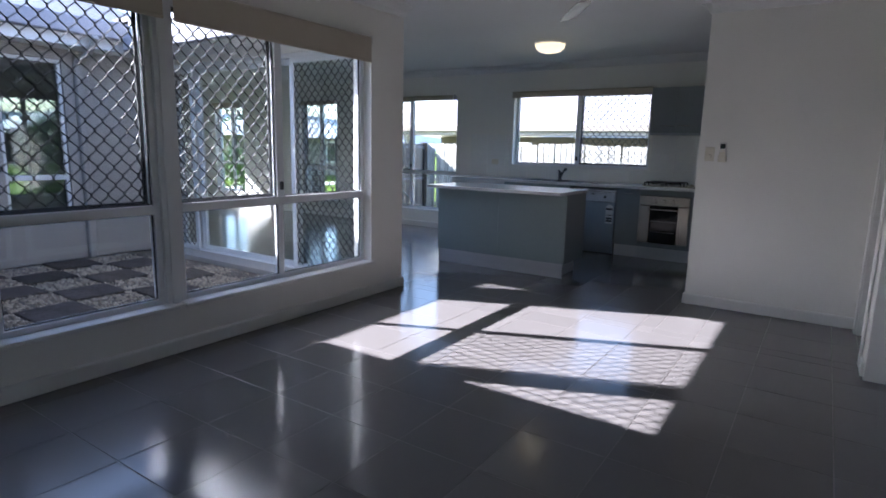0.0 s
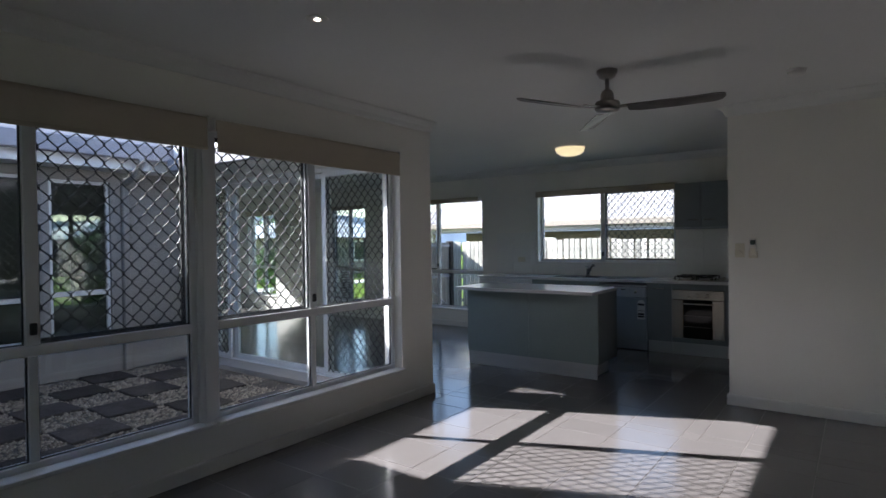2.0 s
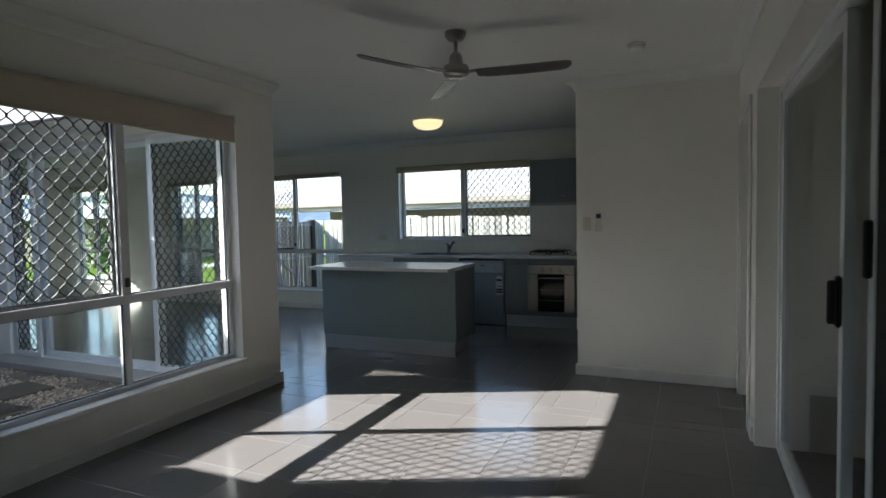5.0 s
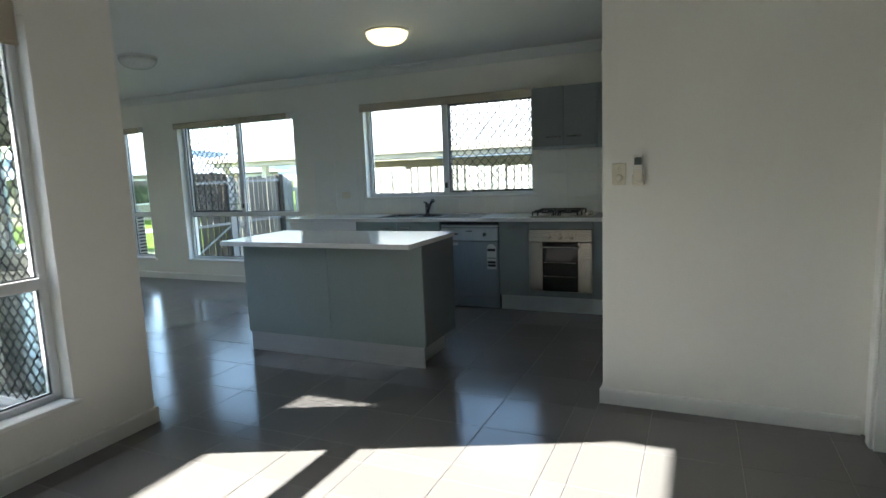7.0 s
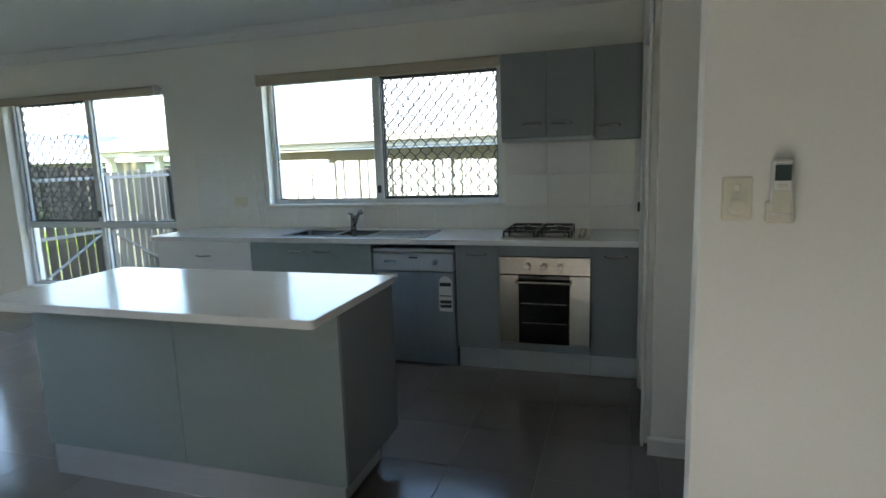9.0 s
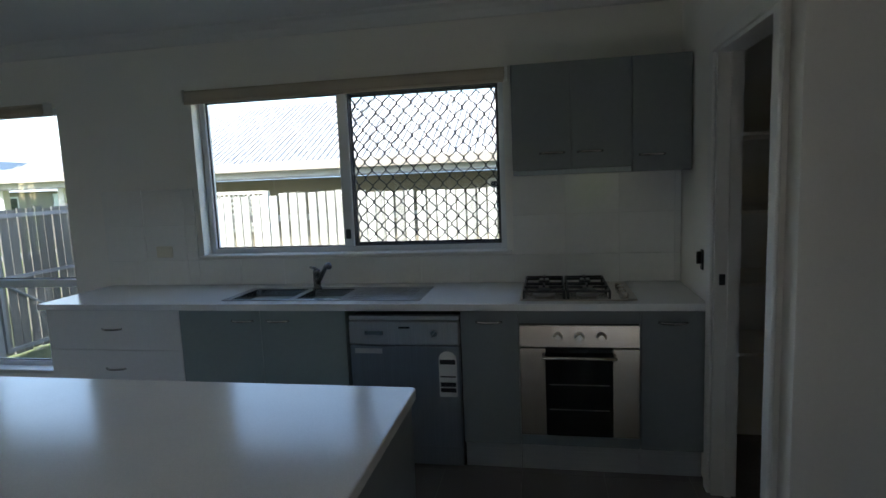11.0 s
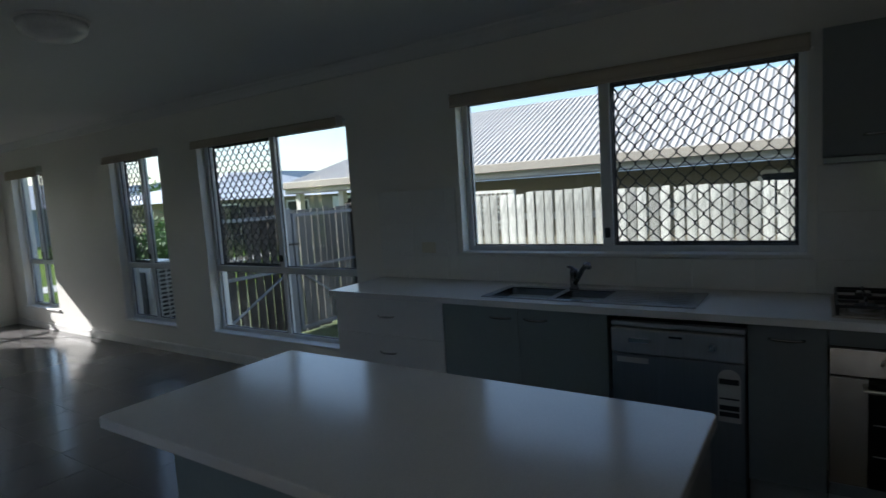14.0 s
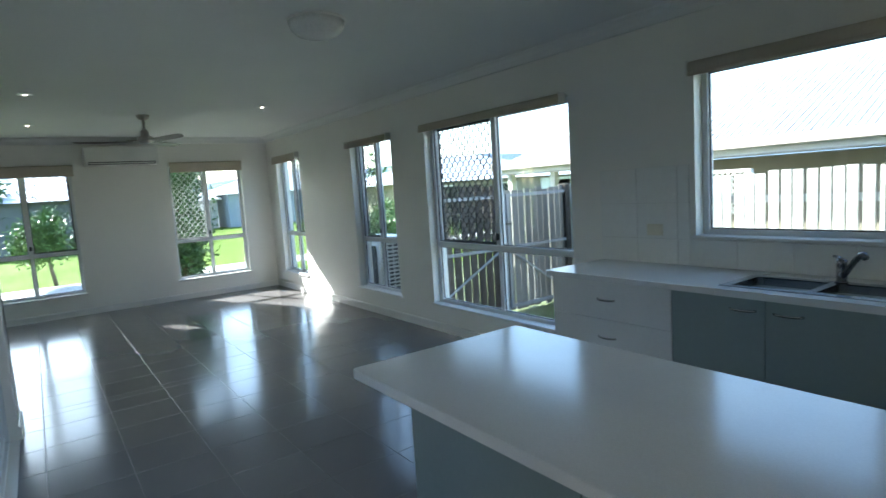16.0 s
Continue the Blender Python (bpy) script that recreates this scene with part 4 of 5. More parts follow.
def dome(at, r, material, label, name="ceiling_light"):
    x, y = at
    d = thing(name, (x, y, CEIL), label, "ceiling light", "oyster lights")
    part("base", lathe(bmesh.new(), [(r * 0.98, -0.012), (r, -0.009), (r, 0.0)], (x, y, CEIL - 0.0005), 36), PLASTIC, d, smooth=True)
    part("diffuser", lathe(bmesh.new(), [(r * 0.08, -0.11), (r * 0.4, -0.104), (r * 0.68, -0.088), (r * 0.88, -0.058), (r * 0.96, -0.014)], (x, y, CEIL), 36), material, d, smooth=True)
    return d


dome((-2.615, 7.09), 0.182, OPAL, "round lit oyster ceiling light over the kitchen")
dome((-5.02, 6.66), 0.172, OPAL_OFF, "round unlit oyster ceiling light in the dining area")


def downlight(at, lens, label, r=0.034):
    x, y = at
    d = thing("downlight", (x, y, CEIL), label, "downlight", "recessed downlights")
    part("trim_ring", lathe(bmesh.new(), [(0.036, -0.004), (0.05, -0.006), (0.055, 0.0)], (x, y, CEIL - 0.0005), 24), PLASTIC, d, smooth=True)
    part("lens", lathe(bmesh.new(), [(r, -0.007), (r, -0.0045)], (x, y, CEIL), 20), lens, d)
    return d


downlight((-1.98, 2.62), LAMP, "small lit recessed downlight in the ceiling", 0.015)
for p in ((-8.25, 7.41), (-7.93, 5.25), (-10.05, 5.26)):
    downlight(p, LAMP, "small recessed downlight in the lounge ceiling", 0.016)
sd = thing("smoke_detector", (-0.165, 5.155, CEIL), "round white smoke detector on the ceiling", "smoke detector")
part("base", lathe(bmesh.new(), [(0.058, -0.012), (0.06, -0.004), (0.06, 0.0)], (-0.165, 5.155, CEIL - 0.0005), 28), PLASTIC, sd, smooth=True)
part("cover", lathe(bmesh.new(), [(0.03, -0.042), (0.046, -0.038), (0.054, -0.014)], (-0.165, 5.155, CEIL), 28), PLASTIC, sd, smooth=True)

ac = thing("split_air_conditioner", (EX, 6.33, 2.115), "white wall mounted split air conditioner between two windows", "air conditioner")
part("body", boxes((EX + 0.0005, EX + 0.20, 5.86, 6.80, 2.115, 2.385), bevel=0.012), PLASTIC, ac)
part("front_panel", boxes((EX + 0.201, EX + 0.212, 5.865, 6.795, 2.175, 2.38), bevel=0.004), PLASTIC, ac)
# Raised dark strip paints the shade of the outlet's recess.
part("air_slot", boxes((EX + 0.201, EX + 0.206, 5.90, 6.76, 2.127, 2.165)), ALU_DARK, ac, "dark air outlet slot")
part("louvre", boxes((EX + 0.206, EX + 0.212, 5.91, 6.75, 2.137, 2.153), bevel=0.001), PLASTIC, ac)

# ---- outside: ground, courtyard, fence, houses ----
GZ = -0.3
solid("ground", boxes((-400, 400, -400, 400, GZ - 0.5, GZ)), GRASS, "bright green mown lawn all round the house", "lawn", kind="structure")
solid("floor_slab", boxes((LX - T, 4.4, -2.4, DY - T, GZ + 0.002, -0.012), (-6.72, 4.4, DY - T, KY + T, GZ + 0.002, -0.012), (EX - T, -6.72, -0.4, KY + T, GZ + 0.002, -0.012)), CONCRETE, "concrete slab under the house", "slab", kind="structure")
solid("courtyard_bed", boxes((-6.72, LX - T, 0.7, DY - T, GZ + 0.002, -0.03)), GRAVEL_BED, "gravel bed of the small courtyard", "ground", kind="structure")
solid("door_step", boxes((-6.6, -3.35, DY - T - 0.26, DY - T - 0.002, -0.028, 0.03), bevel=0.006), RENDER_WALL, "white rendered step along the sliding door", "step", kind="structure")

rng = random.Random(4)
P = 0.45
pav = None
for i in range(8):
    for j in range(9):
        x, y = -6.68 + i * P + P / 2, 0.75 + j * P + P / 2 - 0.15
        if (i + j) % 2 or x > -3.4 or y > 4.3:
            continue
        m = pose(x, y, -0.03, rng.uniform(-1, 1), rng.uniform(-1, 1), rng.uniform(-3, 3))
        if pav is None:
            pav = solid("paver", boxes((-0.215, 0.215, -0.215, 0.215, 0.0, 0.022), bevel=0.006), PAVER, "square charcoal concrete paver lying in gravel", "paver", "courtyard pavers")
            pav.matrix_world = m
        else:
            copy_thing(pav, m)
verts, faces = [], []
for k in range(17000):
    x, y = rng.uniform(-6.7, -3.3), rng.uniform(0.75, 4.45)
    i, j = int((x + 6.68) / P), int((y - 0.6) / P)
    if (i + j) % 2 == 0 and rng.random() < 0.93:
        continue
    r = rng.uniform(0.008, 0.019)
    o = len(verts)
    c = Vector((x, y, -0.03 + r * 0.5))
    for v in ((1, 0, 0), (-1, 0, 0), (0, 1, 0), (0, -1, 0), (0, 0, 0.8), (0, 0, -0.6)):
        verts.append(c + Vector(v) * r * rng.uniform(0.7, 1.2))
    faces += [(o + a, o + b, o + e) for a, b, e in ((0, 2, 4), (2, 1, 4), (1, 3, 4), (3, 0, 4), (2, 0, 5), (1, 2, 5), (3, 1, 5), (0, 3, 5))]
me = bpy.data.meshes.new("gravel")
me.from_pydata(verts, [], faces)
me.materials.append(GRAVEL)
tagged(new("gravel", me), "loose pale gravel between the courtyard pavers", "gravel", kind="stuff")


def roof_slab(bm, x0, x1, y0, y1, z0, axis, rise):
    """A gabled roof: eaves at z0, ridge along the other axis."""
    t = 0.05
    if axis == "x":
        ym = (y0 + y1) / 2
        prof = [(y0, z0), (ym, z0 + rise), (y1, z0), (y1, z0 - t), (ym, z0 + rise - t), (y0, z0 - t)]
        a = [bm.verts.new((x0, y, z)) for y, z in prof]
        b = [bm.verts.new((x1, y, z)) for y, z in prof]
    else:
        xm = (x0 + x1) / 2
        prof = [(x0, z0), (xm, z0 + rise), (x1, z0), (x1, z0 - t), (xm, z0 + rise - t), (x0, z0 - t)]
        a = [bm.verts.new((x, y0, z)) for x, z in prof]
        b = [bm.verts.new((x, y1, z)) for x, z in prof]
    for i in range(6):
        bm.faces.new((a[i], a[(i + 1) % 6], b[(i + 1) % 6], b[i]))
    bm.faces.new((a[0], a[1], a[4], a[5])), bm.faces.new((a[1], a[2], a[3], a[4]))
    bm.faces.new((b[0], b[1], b[4], b[5])), bm.faces.new((b[1], b[2], b[3], b[4]))


house = thing("house_roof", (-4, 3, CEIL), "grey steel roof over the house with pale gutters", "roof", kind="structure")
for d in ((EX - 0.5, 4.7, 4.2, 9.05, "x", 0.9, 2.63), (-3.68, 4.7, -2.7, 5.5, "y", 1.4, 2.72), (EX - 0.5, -6.32, -0.7, 4.73, "y", 1.0, 2.53)):
    bm = bmesh.new()
    roof_slab(bm, d[0], d[1], d[2], d[3], d[6], d[4], d[5])
    part("roof_sheet", bm, HOUSE_ROOF, house)
# Out of view; its edge is placed to cut the indoor sun patch.
part("patio_roof", boxes((-6.26, -3.735, -0.6, 1.745, 2.47, 2.56)), ROOF, house)
# The third gutter, never seen, hangs low to trim the sun patch.
for d in ((-6.37, -6.26, 1.76, 4.235, 2.37, 2.545), (-6.255, -3.735, 4.12, 4.195, 2.26, 2.40), (-3.73, -3.62, 1.75, 4.73, 2.265, 2.68)):
    part("gutter", boxes(d, bevel=0.01), HOUSE_GUTTER, house)
part("fascia", boxes((-6.255, -3.735, 4.2, 4.235, 2.26, 2.575)), ALU, house)
# West eave, out of view, added to cut the lounge sunbeam lower.
part("soffit", boxes((EX - 0.8, EX - T - 0.002, -0.4, 9.0, 2.20, 2.22)), TRIM, house)
part("fascia", boxes((EX - 0.84, EX - 0.802, -0.4, 9.0, 2.18, 2.36)), ALU, house)
part("eave_sheet", boxes((EX - 0.86, EX - 0.52, -0.7, 9.05, 2.365, 2.58)), ROOF, house)
part("fascia", boxes((-6.42, -6.385, 1.76, 4.195, 2.26, 2.46)), ALU, house)
for d in ((-6.72, -6.425, 0.7, 4.235, 2.26, 2.275), (-6.72, -3.735, 4.24, 4.735, 2.265, 2.28)):
    part("soffit", boxes(d), TRIM, house)
pipe = thing("downpipe", (-6.68, 3.84, 0.0), "white downpipe on the courtyard wall", "downpipe")
part("pipe", boxes((-6.715, -6.64, 3.80, 3.88, -0.02, 2.20), bevel=0.012), RENDER_WALL, pipe)
part("elbow", tube(bmesh.new(), [(-6.68, 3.84, 2.12), (-6.4, 3.84, 2.20), (-6.24, 3.84, 2.36)], 0.035, 10), RENDER_WALL, pipe)

solid("side_path", boxes((-12.5, 4.0, KY + T + 0.002, 13.74, GZ - 0.05, GZ + 0.012)), DIRT, "worn grass strip along the side of the house", "path", kind="structure")

# north paling fence
fence = thing("paling_fence", (-5, 11.6, GZ), "sunlit weathered grey paling fence along the neighbour", "fence")
for z in (0.05, 0.60, 1.14):
    part("rail", boxes((-7.62, 3.5, 11.625, 11.66, z - 0.04, z + 0.04)), FENCE, fence)
pal = None
rng = random.Random(7)
x = -7.62
while x < 3.4:
    w = rng.uniform(0.092, 0.104)
    h = 1.41 + rng.uniform(-0.012, 0.012) + (0.035 if -4.75 < x < -3.65 else 0)
    if pal is None:
        pal = part("paling", boxes((x, x + 0.098, 11.605, 11.623, GZ, 1.41), bevel=0.002), FENCE, fence)
        x0 = x
    else:
        o = pal.copy()
        scene.collection.objects.link(o)
        o.location = (x - x0, rng.uniform(-0.004, 0.003), h - 1.41)
    x += w + rng.choice((0.012, 0.018, 0.026, 0.04))

lattice = thing("lattice_screen", (-5.9, 12.6, GZ), "low timber lattice screen behind the paling fence", "lattice")
for x in (-6.35, -5.42):
    part("post", boxes((x - 0.03, x + 0.03, 12.57, 12.63, GZ, 1.47), bevel=0.004), FENCE, lattice)
for z in (0.92, 1.455):
    part("rail", boxes((-6.32, -5.45, 12.585, 12.615, z - 0.02, z + 0.02)), FENCE, lattice)
for k in range(-6, 13):
    for lean, y in ((1, 12.585), (-1, 12.607)):
        x0 = -6.32 + k * 0.075
        a, b = (x0, x0 + 0.495) if lean > 0 else (x0 + 0.495, x0)
        ends = []
        for f in (0.0, 1.0):
            ends.append(a + (b - a) * f)
        lo, hi = sorted(ends)
        f0, f1 = max(0.0, (-6.32 - lo) / (hi - lo)), min(1.0, (-5.45 - lo) / (hi - lo))
        if f1 - f0 < 0.08:
            continue
        if lean < 0:
            p, q = (hi - (1 - f0) * (hi - lo), 0.94 + 0.495 * (1 - f0)), (hi - (1 - f1) * (hi - lo), 0.94 + 0.495 * (1 - f1))
        else:
            p, q = (lo + f0 * (hi - lo), 0.94 + 0.495 * f0), (lo + f1 * (hi - lo), 0.94 + 0.495 * f1)
        part("lath", tube(bmesh.new(), [(p[0], y, p[1]), (q[0], y, q[1])], 0.009, 4), FENCE, lattice)

# side gate across the passage
gate = thing("side_gate", (-7.6, 9.9, GZ), "shaded timber paling double gate with metal frame and braces", "gate")
for y0, y1 in ((8.80, 10.24), (10.36, 11.54)):
    leaf = part("gate_frame", boxes((-7.57, -7.535, y0, y1, 1.30, 1.345), (-7.57, -7.535, y0, y1, 0.60, 0.64), (-7.57, -7.535, y0, y1, -0.22, -0.175),
                                    (-7.57, -7.535, y0, y0 + 0.04, -0.175, 1.30), (-7.57, -7.535, y1 - 0.04, y1, -0.175, 1.30)), GATE_METAL, gate)
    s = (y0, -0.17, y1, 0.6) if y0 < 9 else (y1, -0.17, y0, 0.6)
    part("brace", tube(bmesh.new(), [(-7.545, s[0], s[1]), (-7.545, s[2], s[3])], 0.016, 6), GATE_METAL, leaf)
    y = y0 + 0.005
    first = None
    while y < y1 - 0.09:
        if first is None:
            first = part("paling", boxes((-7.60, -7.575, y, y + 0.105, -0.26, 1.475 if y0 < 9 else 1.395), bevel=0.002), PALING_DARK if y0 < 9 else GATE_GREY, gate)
            f0 = y
        else:
            o = first.copy()
            scene.collection.objects.link(o)
            o.location = (0, y - f0, rng.uniform(-0.02, 0.02))
        y += 0.105 + (rng.choice((0.024, 0.03, 0.038)) if y0 < 9 else rng.choice((0.008, 0.014, 0.024)))
part("gate_post", boxes((-7.63, -7.55, 10.25, 10.35, GZ, 1.42), bevel=0.006), GATE_METAL, gate)
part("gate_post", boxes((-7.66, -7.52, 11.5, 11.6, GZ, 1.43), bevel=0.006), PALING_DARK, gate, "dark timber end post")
part("gate_post", boxes((-7.63, -7.55, 8.72, 8.79, GZ, 1.50), bevel=0.006), GATE_METAL, gate)
part("slide_bolt", boxes((-7.53, -7.51, 10.20, 10.42, 0.93, 0.96), bevel=0.004), BLACK, gate)


def hip_roof(bm, x0, x1, y0, y1, z0, rise, ribs=0.0, t=0.03):
    """A hipped roof; its long slopes carry upstanding ribs where asked."""
    h = (y1 - y0) / 2
    ym = (y0 + y1) / 2
    r0, r1 = x0 + h, x1 - h
    A, B, C, D = (x0, y0, z0), (x1, y0, z0), (x1, y1, z0), (x0, y1, z0)
    E1, F1 = (r0, ym, z0 + rise), (r1, ym, z0 + rise)
    for poly in ((A, B, F1, E1), (B, C, F1), (C, D, E1, F1), (D, A, E1), (A, D, C, B)):
        bm.faces.new([bm.verts.new(p) for p in poly])
    if ribs:
        n = int((x1 - x0) / ribs)
        for i in range(1, n):
            x = x0 + i * ribs
            f = min(1.0, (x - x0) / h, (x1 - x) / h)
            p, q = Vector((x, y0, z0)), Vector((x, y0 + h * f, z0 + rise * f))
            w, c, up = Vector((0.026, 0, 0)), Vector((0.011, 0, 0)), Vector((0, -0.007, 0.016))
            a = [bm.verts.new(v) for v in (p - w, p - c + up, p + c + up, p + w, q - w, q - c + up, q + c + up, q + w)]
            for k in range(3):
                bm.faces.new((a[k], a[k + 1], a[k + 5], a[k + 4]))


nb = thing("neighbour_house", (-2, 17, GZ), "khaki rendered neighbour house with corrugated steel hip roof", "house")
NE = 1.825
part("wall", boxes((-8.6, 7.0, 13.75, 17.9, GZ, NE - 0.19)), NB_WALL, nb)
bm = bmesh.new()
hip_roof(bm, -10.9, 7.5, 13.2, 18.4, NE + 0.03, 1.25, ribs=0.098)
part("roof", bm, ROOF, nb, "grey corrugated roof sheets")
part("gutter", boxes((-10.95, 7.55, 13.08, 13.2, NE - 0.08, NE + 0.06), bevel=0.012), GUTTER, nb)
part("gutter", boxes((-11.02, -10.9, 13.08, 18.5, NE - 0.08, NE + 0.06), bevel=0.012), GUTTER, nb)
part("soffit", boxes((-10.9, 7.5, 13.201, 13.75, NE - 0.18, NE - 0.16)), GUTTER, nb)
part("fascia", boxes((-10.9, 7.5, 13.202, 13.23, NE - 0.158, NE + 0.02)), NB_TRIM, nb)
for x in (-10.7, -9.5):
    part("veranda_post", boxes((x - 0.06, x + 0.06, 13.35, 13.47, GZ, NE - 0.1)), NB_TRIM, nb)
for x0, x1, z0, z1 in ((-2.42, -1.5, 0.9, 1.52),):
    w = part("window", boxes((x0, x1, 13.70, 13.749, z0, z1)), NB_TRIM, nb, "cream window frame")
    part("pane", boxes((x0 + 0.05, x1 - 0.05, 13.69, 13.699, z0 + 0.05, z1 - 0.05)), DARK_GLASS, w)

# outdoor condenser under the narrow window
cu = thing("outdoor_unit", (-8.78, 9.08, 0.0), "white outdoor air conditioner unit with louvred grille", "air conditioner")
part("pad", boxes((-9.15, -8.42, 8.85, 9.35, GZ, -0.02)), CONCRETE, cu)
part("body", boxes((-9.09, -8.48, 8.9, 9.28, -0.02, 0.88), bevel=0.012), PLASTIC, cu)
# Raised dark bars paint the shade in the slots between louvres.
for j in range(15):
    z = 0.05 + j * 0.053
    part("louvre", boxes((-8.479, -8.468, 8.93, 9.25, z, z + 0.026)), ALU_DARK, cu)
part("corner_strip", boxes((-8.479, -8.464, 9.08, 9.10, 0.03, 0.85)), PLASTIC, cu)
# Fan guard as a dark plate, with the front's shade in its colour.
part("fan_guard", boxes((-9.02, -8.58, 8.885, 8.899, 0.1, 0.76), bevel=0.004), ALU_DARK, cu)


def tree(at, trunk_h, spread, height, n, leaf, label, seed, size=0.09, stems=1):
    r = random.Random(seed)
    t = thing("tree", at, label, "tree")
    at = Vector(at)
    bm = bmesh.new()
    tips = []
    for s in range(stems):
        b = at + Vector((r.uniform(-0.15, 0.15), r.uniform(-0.15, 0.15), 0)) * (stems > 1)
        top = b + Vector((r.uniform(-0.2, 0.2), r.uniform(-0.2, 0.2), trunk_h))
        tube(bm, [b, (b + top) / 2 + Vector((r.uniform(-0.05, 0.05), r.uniform(-0.05, 0.05), 0)), top], [0.055, 0.045, 0.035], 7)
        for k in range(6):
            a = r.uniform(0, 6.283)
            tip = top + Vector((math.cos(a) * spread * r.uniform(0.3, 0.8), math.sin(a) * spread * r.uniform(0.3, 0.8), height * r.uniform(0.2, 0.85)))
            tube(bm, [top, (top + tip) / 2 + Vector((0, 0, 0.08)), tip], [0.03, 0.02, 0.008], 5)
            tips.append(tip), tips.append((top + tip) / 2)
    part("trunk", bm, BARK, t)
    verts, faces = [], []
    for i in range(n):
        c = r.choice(tips) + Vector((r.gauss(0, 1), r.gauss(0, 1), r.gauss(0, 1))) * spread * 0.22
        u = Vector((r.gauss(0, 1), r.gauss(0, 1), r.gauss(0, 1))).normalized()
        v = u.cross(Vector((r.gauss(0, 1), r.gauss(0, 1), r.gauss(0, 1)))).normalized()
        l = size * r.uniform(0.6, 1.3)
        o = len(verts)
        verts += [c - u * l, c + v * l * 0.45, c + u * l, c - v * l * 0.45]
        faces.append((o, o + 1, o + 2, o + 3))
    me = bpy.data.meshes.new("crown")
    me.from_pydata([v - at for v in verts], [], faces)
    me.materials.append(leaf)
    c = new("crown", me)
    c.parent = t
    return t


tree((-18.8, 5.47, GZ), 0.85, 0.78, 0.85, 9000, LEAF, "small bushy green tree on the lawn", 1, 0.055)
tree((-14.5, 7.68, GZ), 0.3, 0.85, 2.5, 22000, LEAF_DARK, "dark leafy shrub beside the lounge window", 2, 0.06, stems=2)
tree((-14.0, 12.15, GZ), 0.2, 0.7, 1.05, 6000, LEAF, "green shrub past the end of the side gate", 31, 0.06, stems=2)
tree((-13.6, 6.2, GZ), 0.2, 0.5, 2.1, 9000, LEAF_DARK, "dark green shrub against the lounge end wall path", 41, 0.055, stems=2)
# Tall tree out of view, added to block sun from window_8.
tree((-16.2, 3.1, GZ), 3.35, 1.25, 2.2, 8500, LEAF_DARK, "unseen tall leafy tree added to shade the lounge window", 21, 0.17)
tree((-14.5, 1.5, GZ), 0.7, 1.2, 1.5, 9000, LEAF_DARK, "green garden tree beyond the bedroom", 5, 0.07, stems=2)
tree((-20.0, 15.8, GZ), 0.3, 1.1, 0.95, 4500, LEAF, "green shrub beyond the side gate", 8, 0.08)
tree((-34, 3.5, GZ), 1.2, 2.2, 2.6, 1600, LEAF_DARK, "dark tree across the street", 9, 0.22)
tree((-31, 23, GZ), 1.0, 1.8, 2.2, 1400, LEAF, "green tree across the street", 11, 0.2)

solid("path", boxes((-12.9, EX - T - 0.02, -1, 9.6, GZ + 0.001, GZ + 0.03), bevel=0.004), CONCRETE, "pale concrete path along the house", "path", kind="structure")
solid("footpath", boxes((-18.4, -17.0, -60, 60, GZ - 0.1, GZ + 0.02), bevel=0.01), CONCRETE, "pale concrete footpath across the lawn", "footpath", kind="structure")


def far_house(at, w, d, h, roofm, wallm, label, rise=1.7):
    x, y = at
    o = thing("house", (x, y, GZ), label, "house", "houses across the street")
    part("wall", boxes((x - d / 2, x + d / 2, y - w / 2, y + w / 2, GZ, h)), wallm, o)
    bm = bmesh.new()
    hip_roof(bm, -w / 2 - 0.5, w / 2 + 0.5, -d / 2 - 0.5, d / 2 + 0.5, h - 0.02, rise)
    bmesh.ops.transform(bm, matrix=Matrix.Translation((x, y, 0)) @ Matrix.Rotation(math.pi / 2, 4, "Z"), verts=bm.verts)
    part("roof", bm, roofm, o)
    for k in range(3):
        yy = y - w / 2 + w * (k + 0.6) / 3
        wi = part("window", boxes((x + d / 2 + 0.001, x + d / 2 + 0.04, yy - 0.7, yy + 0.7, 0.4, 1.55)), NB_TRIM, o)
        part("pane", boxes((x + d / 2 + 0.041, x + d / 2 + 0.05, yy - 0.63, yy + 0.63, 0.47, 1.48)), DARK_GLASS, wi)
    dr = part("garage_door", boxes((x + d / 2 + 0.001, x + d / 2 + 0.05, y + w / 2 - 3.2, y + w / 2 - 0.6, GZ, 1.62)), NB_TRIM, o)
    return o


HOUSE_BLUE = mat("blue_grey_render", (0.30, 0.34, 0.38), 0.8, stain=(0.6, 0.08))
HOUSE_DARK = mat("charcoal_render", (0.12, 0.125, 0.13), 0.8, stain=(0.6, 0.08))
far_house((-46, 22.5), 13, 9, 1.97, WHITE_ROOF, HOUSE_BLUE, "blue-grey house with pale hip roof across the street")
far_house((-37, 2.5), 15, 9, 2.02, WHITE_ROOF, HOUSE_DARK, "dark grey house with pale roof across the street")
far_house((-44, 38), 13, 9, 2.6, WHITE_ROOF, RENDER_WALL, "cream house with pale roof across the street")
far_house((-27, 24), 12, 8, 1.75, WHITE_ROOF, NB_WALL, "house with pale hip roof beyond the gate", 1.0)

picket = thing("picket_fence", (-38.5, 13.5, GZ), "white picket fence beside the blue-grey house", "fence")
for z in (0.0, 0.62):
    part("rail", boxes((-38.53, -38.5, 12.9, 14.0, z - 0.04, z + 0.04)), NB_TRIM, picket)
for k in range(6):
    part("picket", boxes((-38.5, -38.47, 12.9 + k * 0.2, 13.01 + k * 0.2, GZ, 0.78), bevel=0.01), NB_TRIM, picket)
shed = thing("garden_shed", (-44, 14.2, GZ), "cream garden shed with pale roof beside the house", "shed")
